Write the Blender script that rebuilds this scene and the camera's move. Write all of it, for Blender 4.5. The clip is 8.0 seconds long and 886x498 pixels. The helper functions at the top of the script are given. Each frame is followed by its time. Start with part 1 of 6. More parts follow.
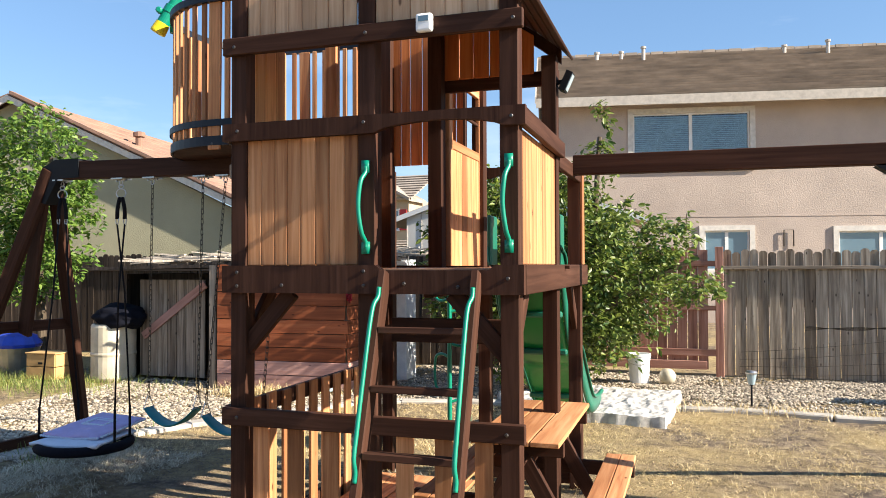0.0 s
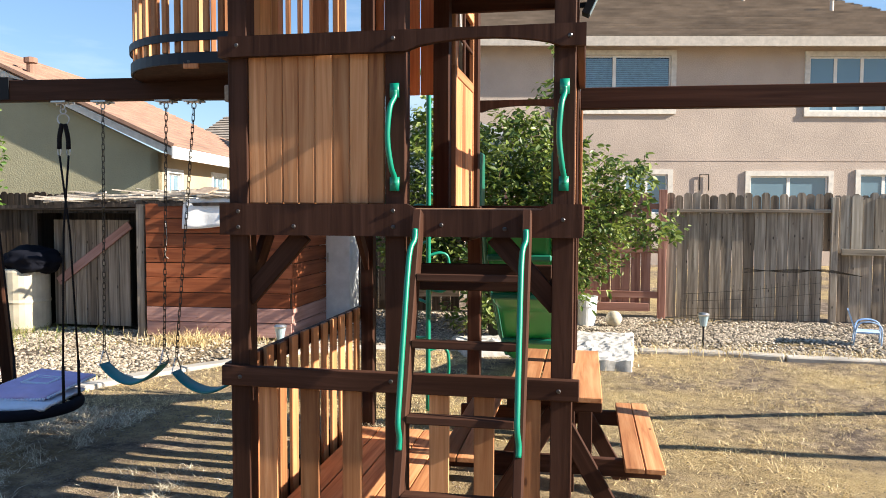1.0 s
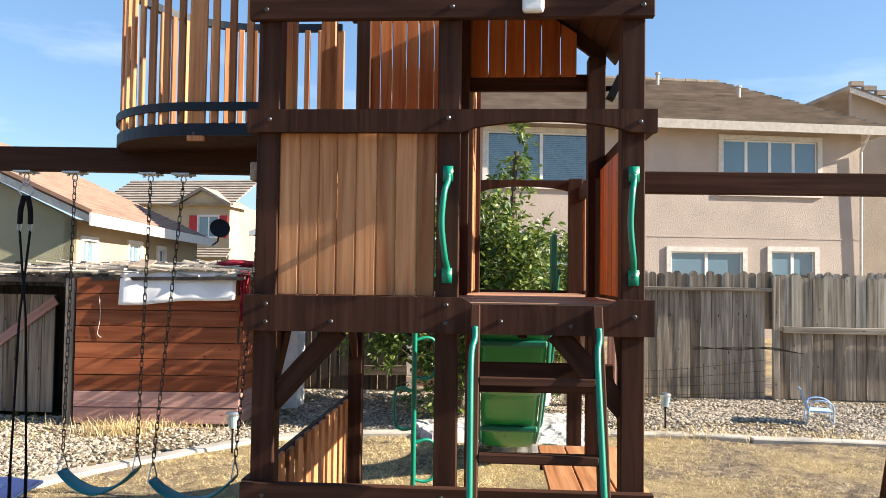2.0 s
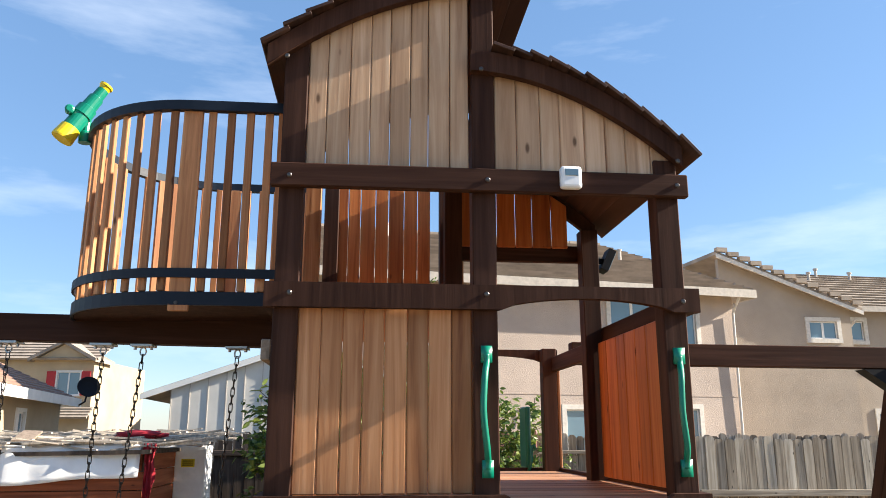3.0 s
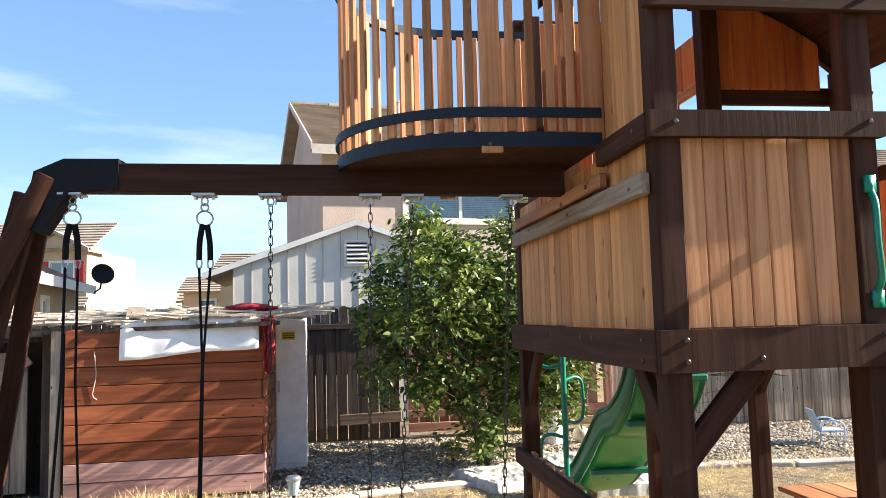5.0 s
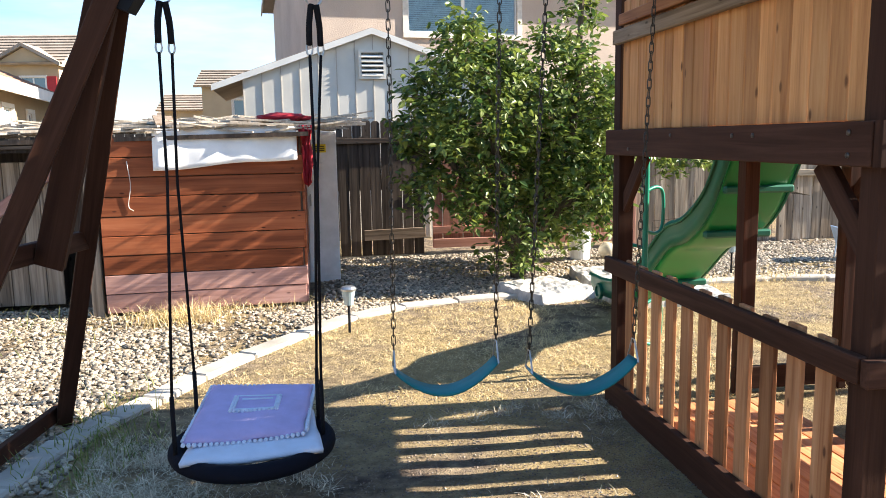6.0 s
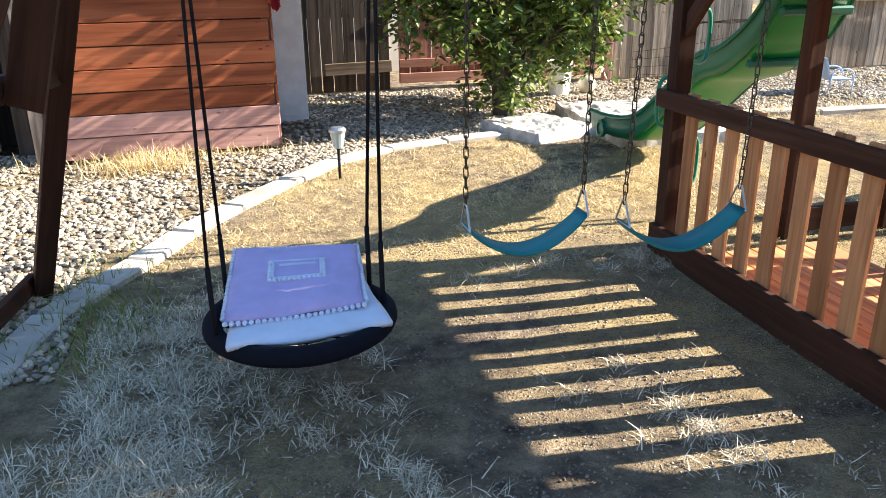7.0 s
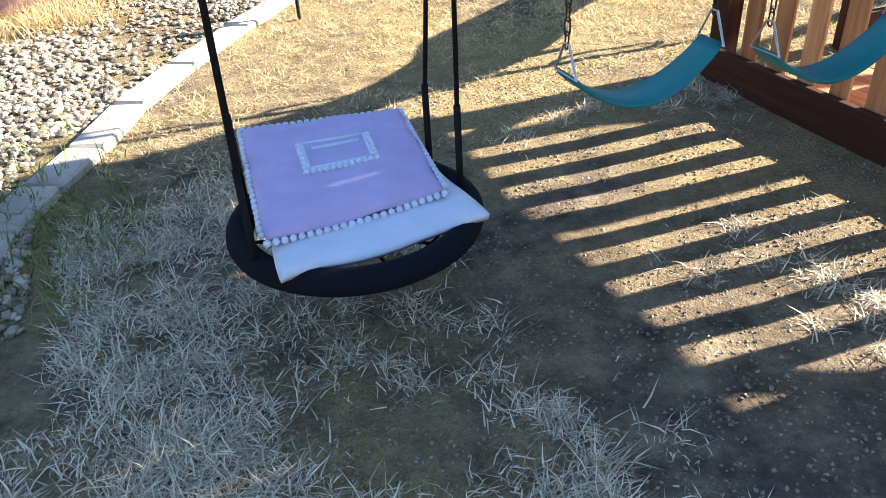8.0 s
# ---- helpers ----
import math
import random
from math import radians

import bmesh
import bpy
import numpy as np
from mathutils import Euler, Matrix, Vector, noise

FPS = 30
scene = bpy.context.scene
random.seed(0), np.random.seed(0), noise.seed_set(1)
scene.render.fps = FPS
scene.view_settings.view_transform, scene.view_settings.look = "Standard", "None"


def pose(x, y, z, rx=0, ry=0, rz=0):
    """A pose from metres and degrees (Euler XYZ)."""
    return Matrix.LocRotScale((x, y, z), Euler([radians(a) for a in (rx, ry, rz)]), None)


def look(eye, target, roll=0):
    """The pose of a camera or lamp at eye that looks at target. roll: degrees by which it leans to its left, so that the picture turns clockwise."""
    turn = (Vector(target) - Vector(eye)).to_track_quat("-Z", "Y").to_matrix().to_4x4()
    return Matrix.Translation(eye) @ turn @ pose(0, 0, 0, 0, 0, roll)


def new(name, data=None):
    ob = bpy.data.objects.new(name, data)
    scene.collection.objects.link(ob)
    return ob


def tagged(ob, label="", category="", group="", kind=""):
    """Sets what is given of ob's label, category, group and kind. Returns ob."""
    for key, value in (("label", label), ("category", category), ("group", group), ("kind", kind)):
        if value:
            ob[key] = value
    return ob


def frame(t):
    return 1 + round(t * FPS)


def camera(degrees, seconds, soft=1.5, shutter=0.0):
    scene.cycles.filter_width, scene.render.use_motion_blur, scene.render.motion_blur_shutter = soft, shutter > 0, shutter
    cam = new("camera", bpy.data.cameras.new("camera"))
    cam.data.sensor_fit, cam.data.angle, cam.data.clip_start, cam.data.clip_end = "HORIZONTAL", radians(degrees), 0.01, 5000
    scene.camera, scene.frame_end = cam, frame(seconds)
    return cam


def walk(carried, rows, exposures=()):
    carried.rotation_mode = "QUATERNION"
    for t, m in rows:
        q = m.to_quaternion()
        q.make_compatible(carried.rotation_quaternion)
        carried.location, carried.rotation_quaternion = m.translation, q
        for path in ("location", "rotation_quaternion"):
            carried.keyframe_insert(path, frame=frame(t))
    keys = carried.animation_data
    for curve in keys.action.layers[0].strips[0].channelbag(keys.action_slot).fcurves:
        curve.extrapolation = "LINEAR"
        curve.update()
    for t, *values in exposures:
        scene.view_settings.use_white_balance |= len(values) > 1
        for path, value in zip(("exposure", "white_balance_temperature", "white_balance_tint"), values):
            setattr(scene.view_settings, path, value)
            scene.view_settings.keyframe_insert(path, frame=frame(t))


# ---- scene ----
cam = camera(60.0, 8.0, soft=0.9)
PATH = [
    (0, (0.02, 0.079, 1.6), (-0.595, 1.981, 1.644), -0.2),
    (0.5, (-0.344, 0.127, 1.611), (-0.83, 2.066, 1.56), -0.0),
    (1, (-0.688, 0.323, 1.588), (-1.053, 2.287, 1.481), 0.2),
    (1.2, (-0.792, 0.416, 1.609), (-1.131, 2.384, 1.493), 0.3),
    (2.3, (-1.508, 0.616, 1.732), (-1.539, 2.607, 1.925), 0.8),
    (2.5, (-1.613, 0.691, 1.775), (-1.582, 2.672, 2.047), 0.8),
    (3, (-1.923, 0.788, 1.809), (-1.737, 2.723, 2.278), -0.0),
    (3.5, (-2.271, 0.836, 1.83), (-1.945, 2.711, 2.444), -1.5),
    (4, (-2.596, 0.948, 1.785), (-2.175, 2.809, 2.387), -2.4),
    (4.5, (-2.978, 1.006, 1.709), (-2.611, 2.932, 2.105), -2.1),
    (5, (-3.322, 1.123, 1.672), (-3.061, 3.098, 1.845), -1.5),
    (5.2, (-3.451, 1.209, 1.638), (-3.209, 3.192, 1.734), -1.3),
    (6.3, (-4.09, 1.61, 1.522), (-3.726, 3.529, 1.092), -0.5),
    (6.5, (-4.183, 1.732, 1.485), (-3.778, 3.621, 0.968), -0.1),
    (7, (-4.388, 2.116, 1.487), (-3.922, 3.933, 0.794), -0.7),
    (7.5, (-4.591, 2.506, 1.426), (-4.07, 4.225, 0.546), -2.0),
    (8, (-4.679, 2.926, 1.338), (-4.088, 4.499, 0.254), -3.5),
]
walk(cam, [(t, look(eye, target, roll)) for t, eye, target, roll in PATH], ((0.0, 1.55), (1.0, 1.55), (2.5, 1.66), (4.0, 1.64), (5.0, 1.87), (6.5, 2.08), (8.0, 2.32)))

# ---- light ----
SUN_EL, SUN_SLOPE = 27.0, -0.06
sun_az = math.atan2(SUN_SLOPE, 1.0)
to_sun = Vector((math.cos(radians(SUN_EL)) * math.cos(sun_az), math.cos(radians(SUN_EL)) * math.sin(sun_az), math.sin(radians(SUN_EL))))
world = bpy.data.worlds.new("world")
scene.world = world
world.use_nodes = True
wn, wl = world.node_tree.nodes, world.node_tree.links
sky = wn.new("ShaderNodeTexSky")
sky.sky_type, sky.sun_disc = "NISHITA", False
sky.sun_elevation, sky.sun_rotation = radians(SUN_EL), math.pi / 2 - sun_az
sky.air_density, sky.dust_density, sky.ozone_density = 1.0, 0.25, 1.6
wcoord, wnoise, wramp, wmap = wn.new("ShaderNodeTexCoord"), wn.new("ShaderNodeTexNoise"), wn.new("ShaderNodeValToRGB"), wn.new("ShaderNodeMapping")
wmap.inputs["Scale"].default_value = (1.0, 1.0, 4.5)
wnoise.inputs["Scale"].default_value, wnoise.inputs["Detail"].default_value, wnoise.inputs["Roughness"].default_value = 1.6, 7.0, 0.58
wramp.color_ramp.elements[0].position, wramp.color_ramp.elements[0].color = 0.56, (0, 0, 0, 1)
wramp.color_ramp.elements[1].position, wramp.color_ramp.elements[1].color = 0.78, (0.40, 0.40, 0.40, 1)
wmix = wn.new("ShaderNodeMix")
wmix.data_type = "RGBA"
wmix.inputs["B"].default_value = (7.0, 7.4, 8.0, 1)
wl.new(wcoord.outputs["Generated"], wmap.inputs["Vector"])
wl.new(wmap.outputs["Vector"], wnoise.inputs["Vector"])
wl.new(wnoise.outputs["Fac"], wramp.inputs["Fac"])
wl.new(wramp.outputs["Color"], wmix.inputs["Factor"])
wsat = wn.new("ShaderNodeHueSaturation")
wsat.inputs["Saturation"].default_value = 1.1
wl.new(sky.outputs["Color"], wsat.inputs["Color"])
whaze = wn.new("ShaderNodeMix")
whaze.data_type = "RGBA"
whaze.inputs["Factor"].default_value = 0.4
whaze.inputs["B"].default_value = (1.35, 2.5, 4.6, 1)
wl.new(wsat.outputs["Color"], whaze.inputs["A"])
wl.new(whaze.outputs["Result"], wmix.inputs["A"])
wl.new(wmix.outputs["Result"], wn["Background"].inputs["Color"])
wn["Background"].inputs["Strength"].default_value = 0.068
lamp = bpy.data.lights.new("sun", "SUN")
lamp.energy, lamp.angle, lamp.color = 5.0, radians(0.53), (1.0, 0.9, 0.76)
sun = new("sun", lamp)
sun.matrix_basis = look(to_sun * 50, (0, 0, 0))


# ---- materials ----
def material(name):
    m = bpy.data.materials.new(name)
    m.use_nodes = True
    return m, m.node_tree.nodes, m.node_tree.links, m.node_tree.nodes["Principled BSDF"]


def ramp_node(n, stops):
    r = n.new("ShaderNodeValToRGB")
    while len(r.color_ramp.elements) < len(stops):
        r.color_ramp.elements.new(0.5)
    for e, (p, c) in zip(r.color_ramp.elements, stops):
        e.position, e.color = p, (*c, 1)
    return r


def mixed(n, l, fac, a, b, kind="MIX"):
    x = n.new("ShaderNodeMix")
    x.data_type, x.blend_type = "RGBA", kind
    for value, socket in ((fac, "Factor"), (a, "A"), (b, "B")):
        if isinstance(value, (int, float)):
            x.inputs[socket].default_value = value
        elif isinstance(value, tuple):
            x.inputs[socket].default_value = (*value, 1)
        else:
            l.new(value, x.inputs[socket])
    return x.outputs["Result"]


def shifted_coords(n, l, scale, per_object=True):
    """Object coordinates, scaled, and moved by a random step for each object."""
    tc, mp = n.new("ShaderNodeTexCoord"), n.new("ShaderNodeMapping")
    mp.inputs["Scale"].default_value = scale
    l.new(tc.outputs["Object"], mp.inputs["Vector"])
    if not per_object:
        return mp.outputs["Vector"], None
    info, mul, add = n.new("ShaderNodeObjectInfo"), n.new("ShaderNodeVectorMath"), n.new("ShaderNodeVectorMath")
    mul.operation = "SCALE"
    mul.inputs[0].default_value = (37.0, 61.0, 83.0)
    l.new(info.outputs["Random"], mul.inputs["Scale"])
    l.new(mp.outputs["Vector"], add.inputs[0])
    l.new(mul.outputs["Vector"], add.inputs[1])
    return add.outputs["Vector"], info.outputs["Random"]


def noise_node(n, l, vec, scale, detail=4.0, rough=0.55, distort=0.0):
    x = n.new("ShaderNodeTexNoise")
    x.inputs["Scale"].default_value, x.inputs["Detail"].default_value = scale, detail
    x.inputs["Roughness"].default_value, x.inputs["Distortion"].default_value = rough, distort
    l.new(vec, x.inputs["Vector"])
    return x.outputs["Fac"]


def bump(n, l, b, height, strength, distance=0.01):
    x = n.new("ShaderNodeBump")
    x.inputs["Strength"].default_value, x.inputs["Distance"].default_value = strength, distance
    l.new(height, x.inputs["Height"])
    l.new(x.outputs["Normal"], b.inputs["Normal"])


def wood(name, dark, mid, light, rough=0.6, spread=0.35, knots=True, grain=1.0, strength=0.25, shine=0.25):
    """Sawn wood whose grain runs along each piece's own z axis."""
    m, n, l, b = material(name)
    vec, rnd = shifted_coords(n, l, (26 * grain, 26 * grain, 1.1 * grain))
    g = noise_node(n, l, vec, 1.0, 6.0, 0.62, 0.6)
    r = ramp_node(n, [(0.28, dark), (0.5, mid), (0.74, light)])
    l.new(g, r.inputs["Fac"])
    vec2, _ = shifted_coords(n, l, (2.2, 2.2, 0.9))
    blot = noise_node(n, l, vec2, 1.3, 3.0)
    tone = ramp_node(n, [(0.3, (0.72, 0.70, 0.68)), (0.7, (1.12, 1.12, 1.12))])
    l.new(blot, tone.inputs["Fac"])
    col = mixed(n, l, 0.8, r.outputs["Color"], tone.outputs["Color"], "MULTIPLY")
    each = ramp_node(n, [(0.0, (1 - spread, 1 - 1.1 * spread, 1 - 1.2 * spread)), (0.5, (1, 1, 1)), (1.0, (1 + 0.6 * spread, 1 + 0.65 * spread, 1 + 0.7 * spread))])
    l.new(rnd, each.inputs["Fac"])
    col = mixed(n, l, 1.0, col, each.outputs["Color"], "MULTIPLY")
    if knots:
        vec3, _ = shifted_coords(n, l, (10.5, 10.5, 4.0))
        v = n.new("ShaderNodeTexVoronoi")
        v.inputs["Scale"].default_value = 1.0
        l.new(vec3, v.inputs["Vector"])
        k = ramp_node(n, [(0.05, (1, 1, 1)), (0.11, (0, 0, 0))])
        l.new(v.outputs["Distance"], k.inputs["Fac"])
        col = mixed(n, l, k.outputs["Color"], col, tuple(c * 0.45 for c in dark))
    l.new(col, b.inputs["Base Color"])
    b.inputs["Roughness"].default_value = rough
    b.inputs["Specular IOR Level"].default_value = shine
    bump(n, l, b, g, strength, 0.004)
    return m


def plain(name, colour, rough=0.5, metal=0.0, vary=0.18, scale=9.0, strength=0.12, per_object=True, shine=0.5):
    """A painted, moulded or metal surface with faint dirt and relief."""
    m, n, l, b = material(name)
    vec, _ = shifted_coords(n, l, (1, 1, 1), per_object)
    a, c = noise_node(n, l, vec, scale, 5.0), noise_node(n, l, vec, scale * 9, 3.0)
    r = ramp_node(n, [(0.3, tuple(v * (1 - vary) for v in colour)), (0.7, tuple(min(1.0, v * (1 + vary * 0.6)) for v in colour))])
    l.new(a, r.inputs["Fac"])
    l.new(r.outputs["Color"], b.inputs["Base Color"])
    rr = n.new("ShaderNodeMapRange")
    rr.inputs["To Min"].default_value, rr.inputs["To Max"].default_value = max(0.05, rough - 0.12), min(1.0, rough + 0.12)
    l.new(a, rr.inputs["Value"])
    l.new(rr.outputs["Result"], b.inputs["Roughness"])
    b.inputs["Metallic"].default_value = metal
    b.inputs["Specular IOR Level"].default_value = shine
    bump(n, l, b, c, strength, 0.003)
    return m


def stucco(name, colour):
    m, n, l, b = material(name)
    vec, _ = shifted_coords(n, l, (1, 1, 1), False)
    a, c = noise_node(n, l, vec, 0.5, 6.0, 0.6), noise_node(n, l, vec, 30.0, 4.0)
    r = ramp_node(n, [(0.32, tuple(v * 0.84 for v in colour)), (0.68, tuple(v * 1.1 for v in colour))])
    l.new(a, r.inputs["Fac"])
    l.new(r.outputs["Color"], b.inputs["Base Color"])
    b.inputs["Roughness"].default_value = 0.92
    bump(n, l, b, c, 0.5, 0.02)
    return m


def leafy(name, a, c, through_light=0.3):
    m, n, l, b = material(name)
    info = n.new("ShaderNodeNewGeometry")
    r = ramp_node(n, [(0.0, a), (1.0, c)])
    l.new(info.outputs["Random Per Island"], r.inputs["Fac"])
    l.new(r.outputs["Color"], b.inputs["Base Color"])
    b.inputs["Roughness"].default_value = 0.45
    t = n.new("ShaderNodeBsdfTranslucent")
    mx = n.new("ShaderNodeMixShader")
    mx.inputs["Fac"].default_value = through_light
    l.new(r.outputs["Color"], t.inputs["Color"])
    l.new(b.outputs["BSDF"], mx.inputs[1])
    l.new(t.outputs["BSDF"], mx.inputs[2])
    l.new(mx.outputs["Shader"], n["Material Output"].inputs["Surface"])
    return m


def ground_material(name):
    """Bare dirt with dry straw patches."""
    m, n, l, b = material(name)
    vec, _ = shifted_coords(n, l, (1, 1, 1), False)
    patch, mid, fine = noise_node(n, l, vec, 0.55, 5.0, 0.62, 0.4), noise_node(n, l, vec, 7.0, 6.0, 0.65), noise_node(n, l, vec, 70.0, 5.0, 0.7)
    dirt = ramp_node(n, [(0.28, (0.07, 0.053, 0.043)), (0.5, (0.19, 0.148, 0.118)), (0.74, (0.46, 0.37, 0.29))])
    l.new(mid, dirt.inputs["Fac"])
    straw = ramp_node(n, [(0.3, (0.27, 0.19, 0.09)), (0.5, (0.47, 0.355, 0.17)), (0.75, (0.62, 0.49, 0.27))])
    l.new(fine, straw.inputs["Fac"])
    add = n.new("ShaderNodeMath")
    add.operation = "MULTIPLY_ADD"
    add.inputs[1].default_value = 0.35
    l.new(mid, add.inputs[0])
    l.new(patch, add.inputs[2])
    where = ramp_node(n, [(0.55, (0, 0, 0)), (0.78, (0.85, 0.85, 0.85))])
    l.new(add.outputs["Value"], where.inputs["Fac"])
    l.new(mixed(n, l, where.outputs["Color"], dirt.outputs["Color"], straw.outputs["Color"]), b.inputs["Base Color"])
    b.inputs["Roughness"].default_value = 0.95
    b.inputs["Specular IOR Level"].default_value = 0.15
    s = n.new("ShaderNodeMath")
    l.new(mid, s.inputs[0])
    l.new(fine, s.inputs[1])
    bump(n, l, b, s.outputs["Value"], 1.0, 0.045)
    return m


def glass_pane(name, colour=(0.10, 0.14, 0.18)):
    m, n, l, b = material(name)
    b.inputs["Base Color"].default_value = (*colour, 1)
    b.inputs["Roughness"].default_value = 0.06
    b.inputs["Specular IOR Level"].default_value = 0.9
    return m


M_STAIN = wood("stained_lumber", (0.032, 0.013, 0.008), (0.055, 0.024, 0.015), (0.088, 0.041, 0.027), 0.7, 0.2, False, 1.0, 0.25, 0.12)
M_CEDAR = wood("cedar_boards", (0.28, 0.105, 0.044), (0.49, 0.222, 0.096), (0.66, 0.355, 0.18), 0.65, 0.42)
M_REDCEDAR = wood("stained_cedar", (0.33, 0.085, 0.02), (0.55, 0.165, 0.042), (0.67, 0.25, 0.075), 0.5, 0.25)
M_PALECEDAR = wood("sun_bleached_cedar", (0.36, 0.20, 0.115), (0.57, 0.365, 0.225), (0.70, 0.50, 0.34), 0.7, 0.3)
# More orange cedar, also brightened: bounce light on the shaded side is in it.
M_LITCEDAR = wood("brightened_cedar", (0.40, 0.165, 0.055), (0.62, 0.30, 0.115), (0.76, 0.43, 0.19), 0.6, 0.25)
M_DECK = wood("deck_boards", (0.22, 0.10, 0.055), (0.36, 0.19, 0.11), (0.48, 0.28, 0.17), 0.55, 0.3)
M_BOLT = plain("dark_bolt", (0.10, 0.09, 0.085), 0.35, 0.8)
M_ROOFWOOD = wood("roof_slats", (0.030, 0.014, 0.010), (0.05, 0.024, 0.017), (0.08, 0.04, 0.028), 0.6, 0.25, False)
M_OLDPLANK = wood("weathered_plank", (0.12, 0.085, 0.06), (0.25, 0.19, 0.14), (0.38, 0.31, 0.25), 0.85, 0.2)
M_FENCE = wood("grey_fence_boards", (0.09, 0.07, 0.054), (0.30, 0.245, 0.19), (0.54, 0.465, 0.375), 0.9, 0.45, True, 0.8, 0.5)
M_PALEFENCE = wood("pale_fence_boards", (0.17, 0.14, 0.105), (0.42, 0.365, 0.29), (0.64, 0.58, 0.48), 0.9, 0.35, True, 0.8, 0.5)
# Darkened fence boards: shade behind and within the shed is put into the colour.
M_DARKFENCE = wood("shade_toned_boards", (0.035, 0.027, 0.022), (0.085, 0.065, 0.052), (0.15, 0.12, 0.10), 0.9, 0.3, True, 0.8, 0.5)
M_REDFENCE = wood("red_fence_boards", (0.22, 0.095, 0.07), (0.37, 0.18, 0.135), (0.48, 0.27, 0.215), 0.85, 0.2, True, 0.8, 0.4)
M_REDSHED = wood("red_shed_boards", (0.20, 0.055, 0.024), (0.38, 0.112, 0.045), (0.50, 0.18, 0.082), 0.7, 0.35, True, 0.7)
M_PINK = wood("pink_primed_boards", (0.36, 0.19, 0.16), (0.50, 0.285, 0.245), (0.58, 0.36, 0.31), 0.8, 0.15)
M_GREEN = plain("green_plastic", (0.0, 0.20, 0.125), 0.35, 0, 0.12, 4.0, 0.05)
M_SLIDE = plain("slide_plastic", (0.012, 0.23, 0.06), 0.32, 0, 0.15, 2.5, 0.05)
M_SLIDEDARK = plain("slide_wall_plastic", (0.008, 0.135, 0.085), 0.4, 0, 0.15, 2.5, 0.05)
M_TEAL = plain("teal_swing_rubber", (0.0, 0.17, 0.19), 0.5, 0, 0.15, 8.0, 0.2)
M_YELLOW = plain("yellow_plastic", (0.75, 0.55, 0.01), 0.4)
M_BAND = plain("dark_metal_band", (0.010, 0.016, 0.028), 0.5, 0.0, 0.2, shine=0.25)
M_CHAIN = plain("chain_steel", (0.07, 0.06, 0.05), 0.45, 0.85, 0.3, 40.0)
M_STEEL = plain("galvanised_steel", (0.5, 0.5, 0.5), 0.35, 0.9)
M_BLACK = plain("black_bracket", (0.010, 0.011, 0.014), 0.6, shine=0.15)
M_ROPE = plain("black_rope", (0.015, 0.014, 0.016), 0.85, 0, 0.3, 60.0, 0.6, shine=0.1)
M_BLACKFABRIC = plain("black_fabric", (0.007, 0.008, 0.014), 0.9, 0, 0.2, 40.0, 0.4, shine=0.12)
M_LILAC = plain("lilac_cotton", (0.50, 0.41, 0.66), 0.95, 0, 0.10, 14.0, 0.45)
M_WHITECLOTH = plain("pale_blue_cloth", (0.62, 0.68, 0.80), 0.95, 0, 0.10, 10.0, 0.4)
M_WHITE = plain("white_plastic", (0.87, 0.88, 0.89), 0.45, 0, 0.10)
M_WHITEPAINT = plain("white_paint", (0.74, 0.73, 0.70), 0.6, 0, 0.10, 3.0)
M_CONCRETE = plain("concrete", (0.42, 0.385, 0.335), 0.95, 0, 0.35, 3.0, 0.6)
M_WHITEROCK = plain("pale_concrete_slab", (0.50, 0.48, 0.45), 0.95, 0, 0.45, 9.0, 1.0)
M_STUCCO = stucco("taupe_stucco", (0.45, 0.37, 0.315))
M_STUCCO_GREEN = stucco("olive_stucco", (0.33, 0.31, 0.205))
M_STUCCO_CREAM = stucco("cream_stucco", (0.44, 0.345, 0.225))
M_STUCCO_BEIGE = stucco("beige_stucco", (0.37, 0.31, 0.25))
M_TILE = plain("grey_roof_tile", (0.33, 0.275, 0.225), 0.9, 0, 0.35, 1.2, 0.5)
M_TILE_RED = plain("terracotta_roof_tile", (0.27, 0.16, 0.115), 0.9, 0, 0.3, 1.2, 0.5)
M_TRIM = plain("window_trim", (0.62, 0.585, 0.53), 0.7)
M_FASCIA = plain("fascia_board", (0.44, 0.40, 0.35), 0.7)
M_GLASS = glass_pane("window_glass", (0.12, 0.20, 0.26))
M_CLEAR = glass_pane("clear_plastic", (0.3, 0.4, 0.45))
M_BLIND = plain("pale_blinds", (0.30, 0.47, 0.56), 0.7)
M_SIDING = plain("white_siding", (0.62, 0.60, 0.55), 0.75, 0, 0.12, 2.0)
M_RED = plain("red_paint", (0.42, 0.02, 0.025), 0.6)
M_REDCLOTH = plain("red_cloth", (0.30, 0.008, 0.02), 0.9)
M_YELLOWLABEL = plain("yellow_label", (0.80, 0.62, 0.02), 0.6, 0, 0.05)
M_TARP = plain("white_tarp", (0.86, 0.86, 0.85), 0.6, 0, 0.15, 3.0, 0.3)
M_ROOFSTUFF = wood("bleached_lath", (0.25, 0.21, 0.17), (0.45, 0.39, 0.32), (0.62, 0.56, 0.48), 0.9, 0.3)
M_BLUE = plain("blue_plastic", (0.02, 0.06, 0.45), 0.4)
M_BLUECHAIR = plain("pale_blue_webbing", (0.35, 0.50, 0.72), 0.6)
M_BROWNBOX = plain("tan_box", (0.52, 0.31, 0.12), 0.8, 0, 0.2, 4.0)
M_CREAMCAN = plain("cream_drum", (0.56, 0.50, 0.38), 0.6, 0, 0.3, 3.0)
M_BARK = wood("bark", (0.06, 0.045, 0.03), (0.11, 0.085, 0.06), (0.17, 0.14, 0.10), 0.95, 0.2, False, 1.0, 0.8)
M_LEAF = leafy("citrus_leaves", (0.035, 0.085, 0.018), (0.22, 0.27, 0.05), 0.35)
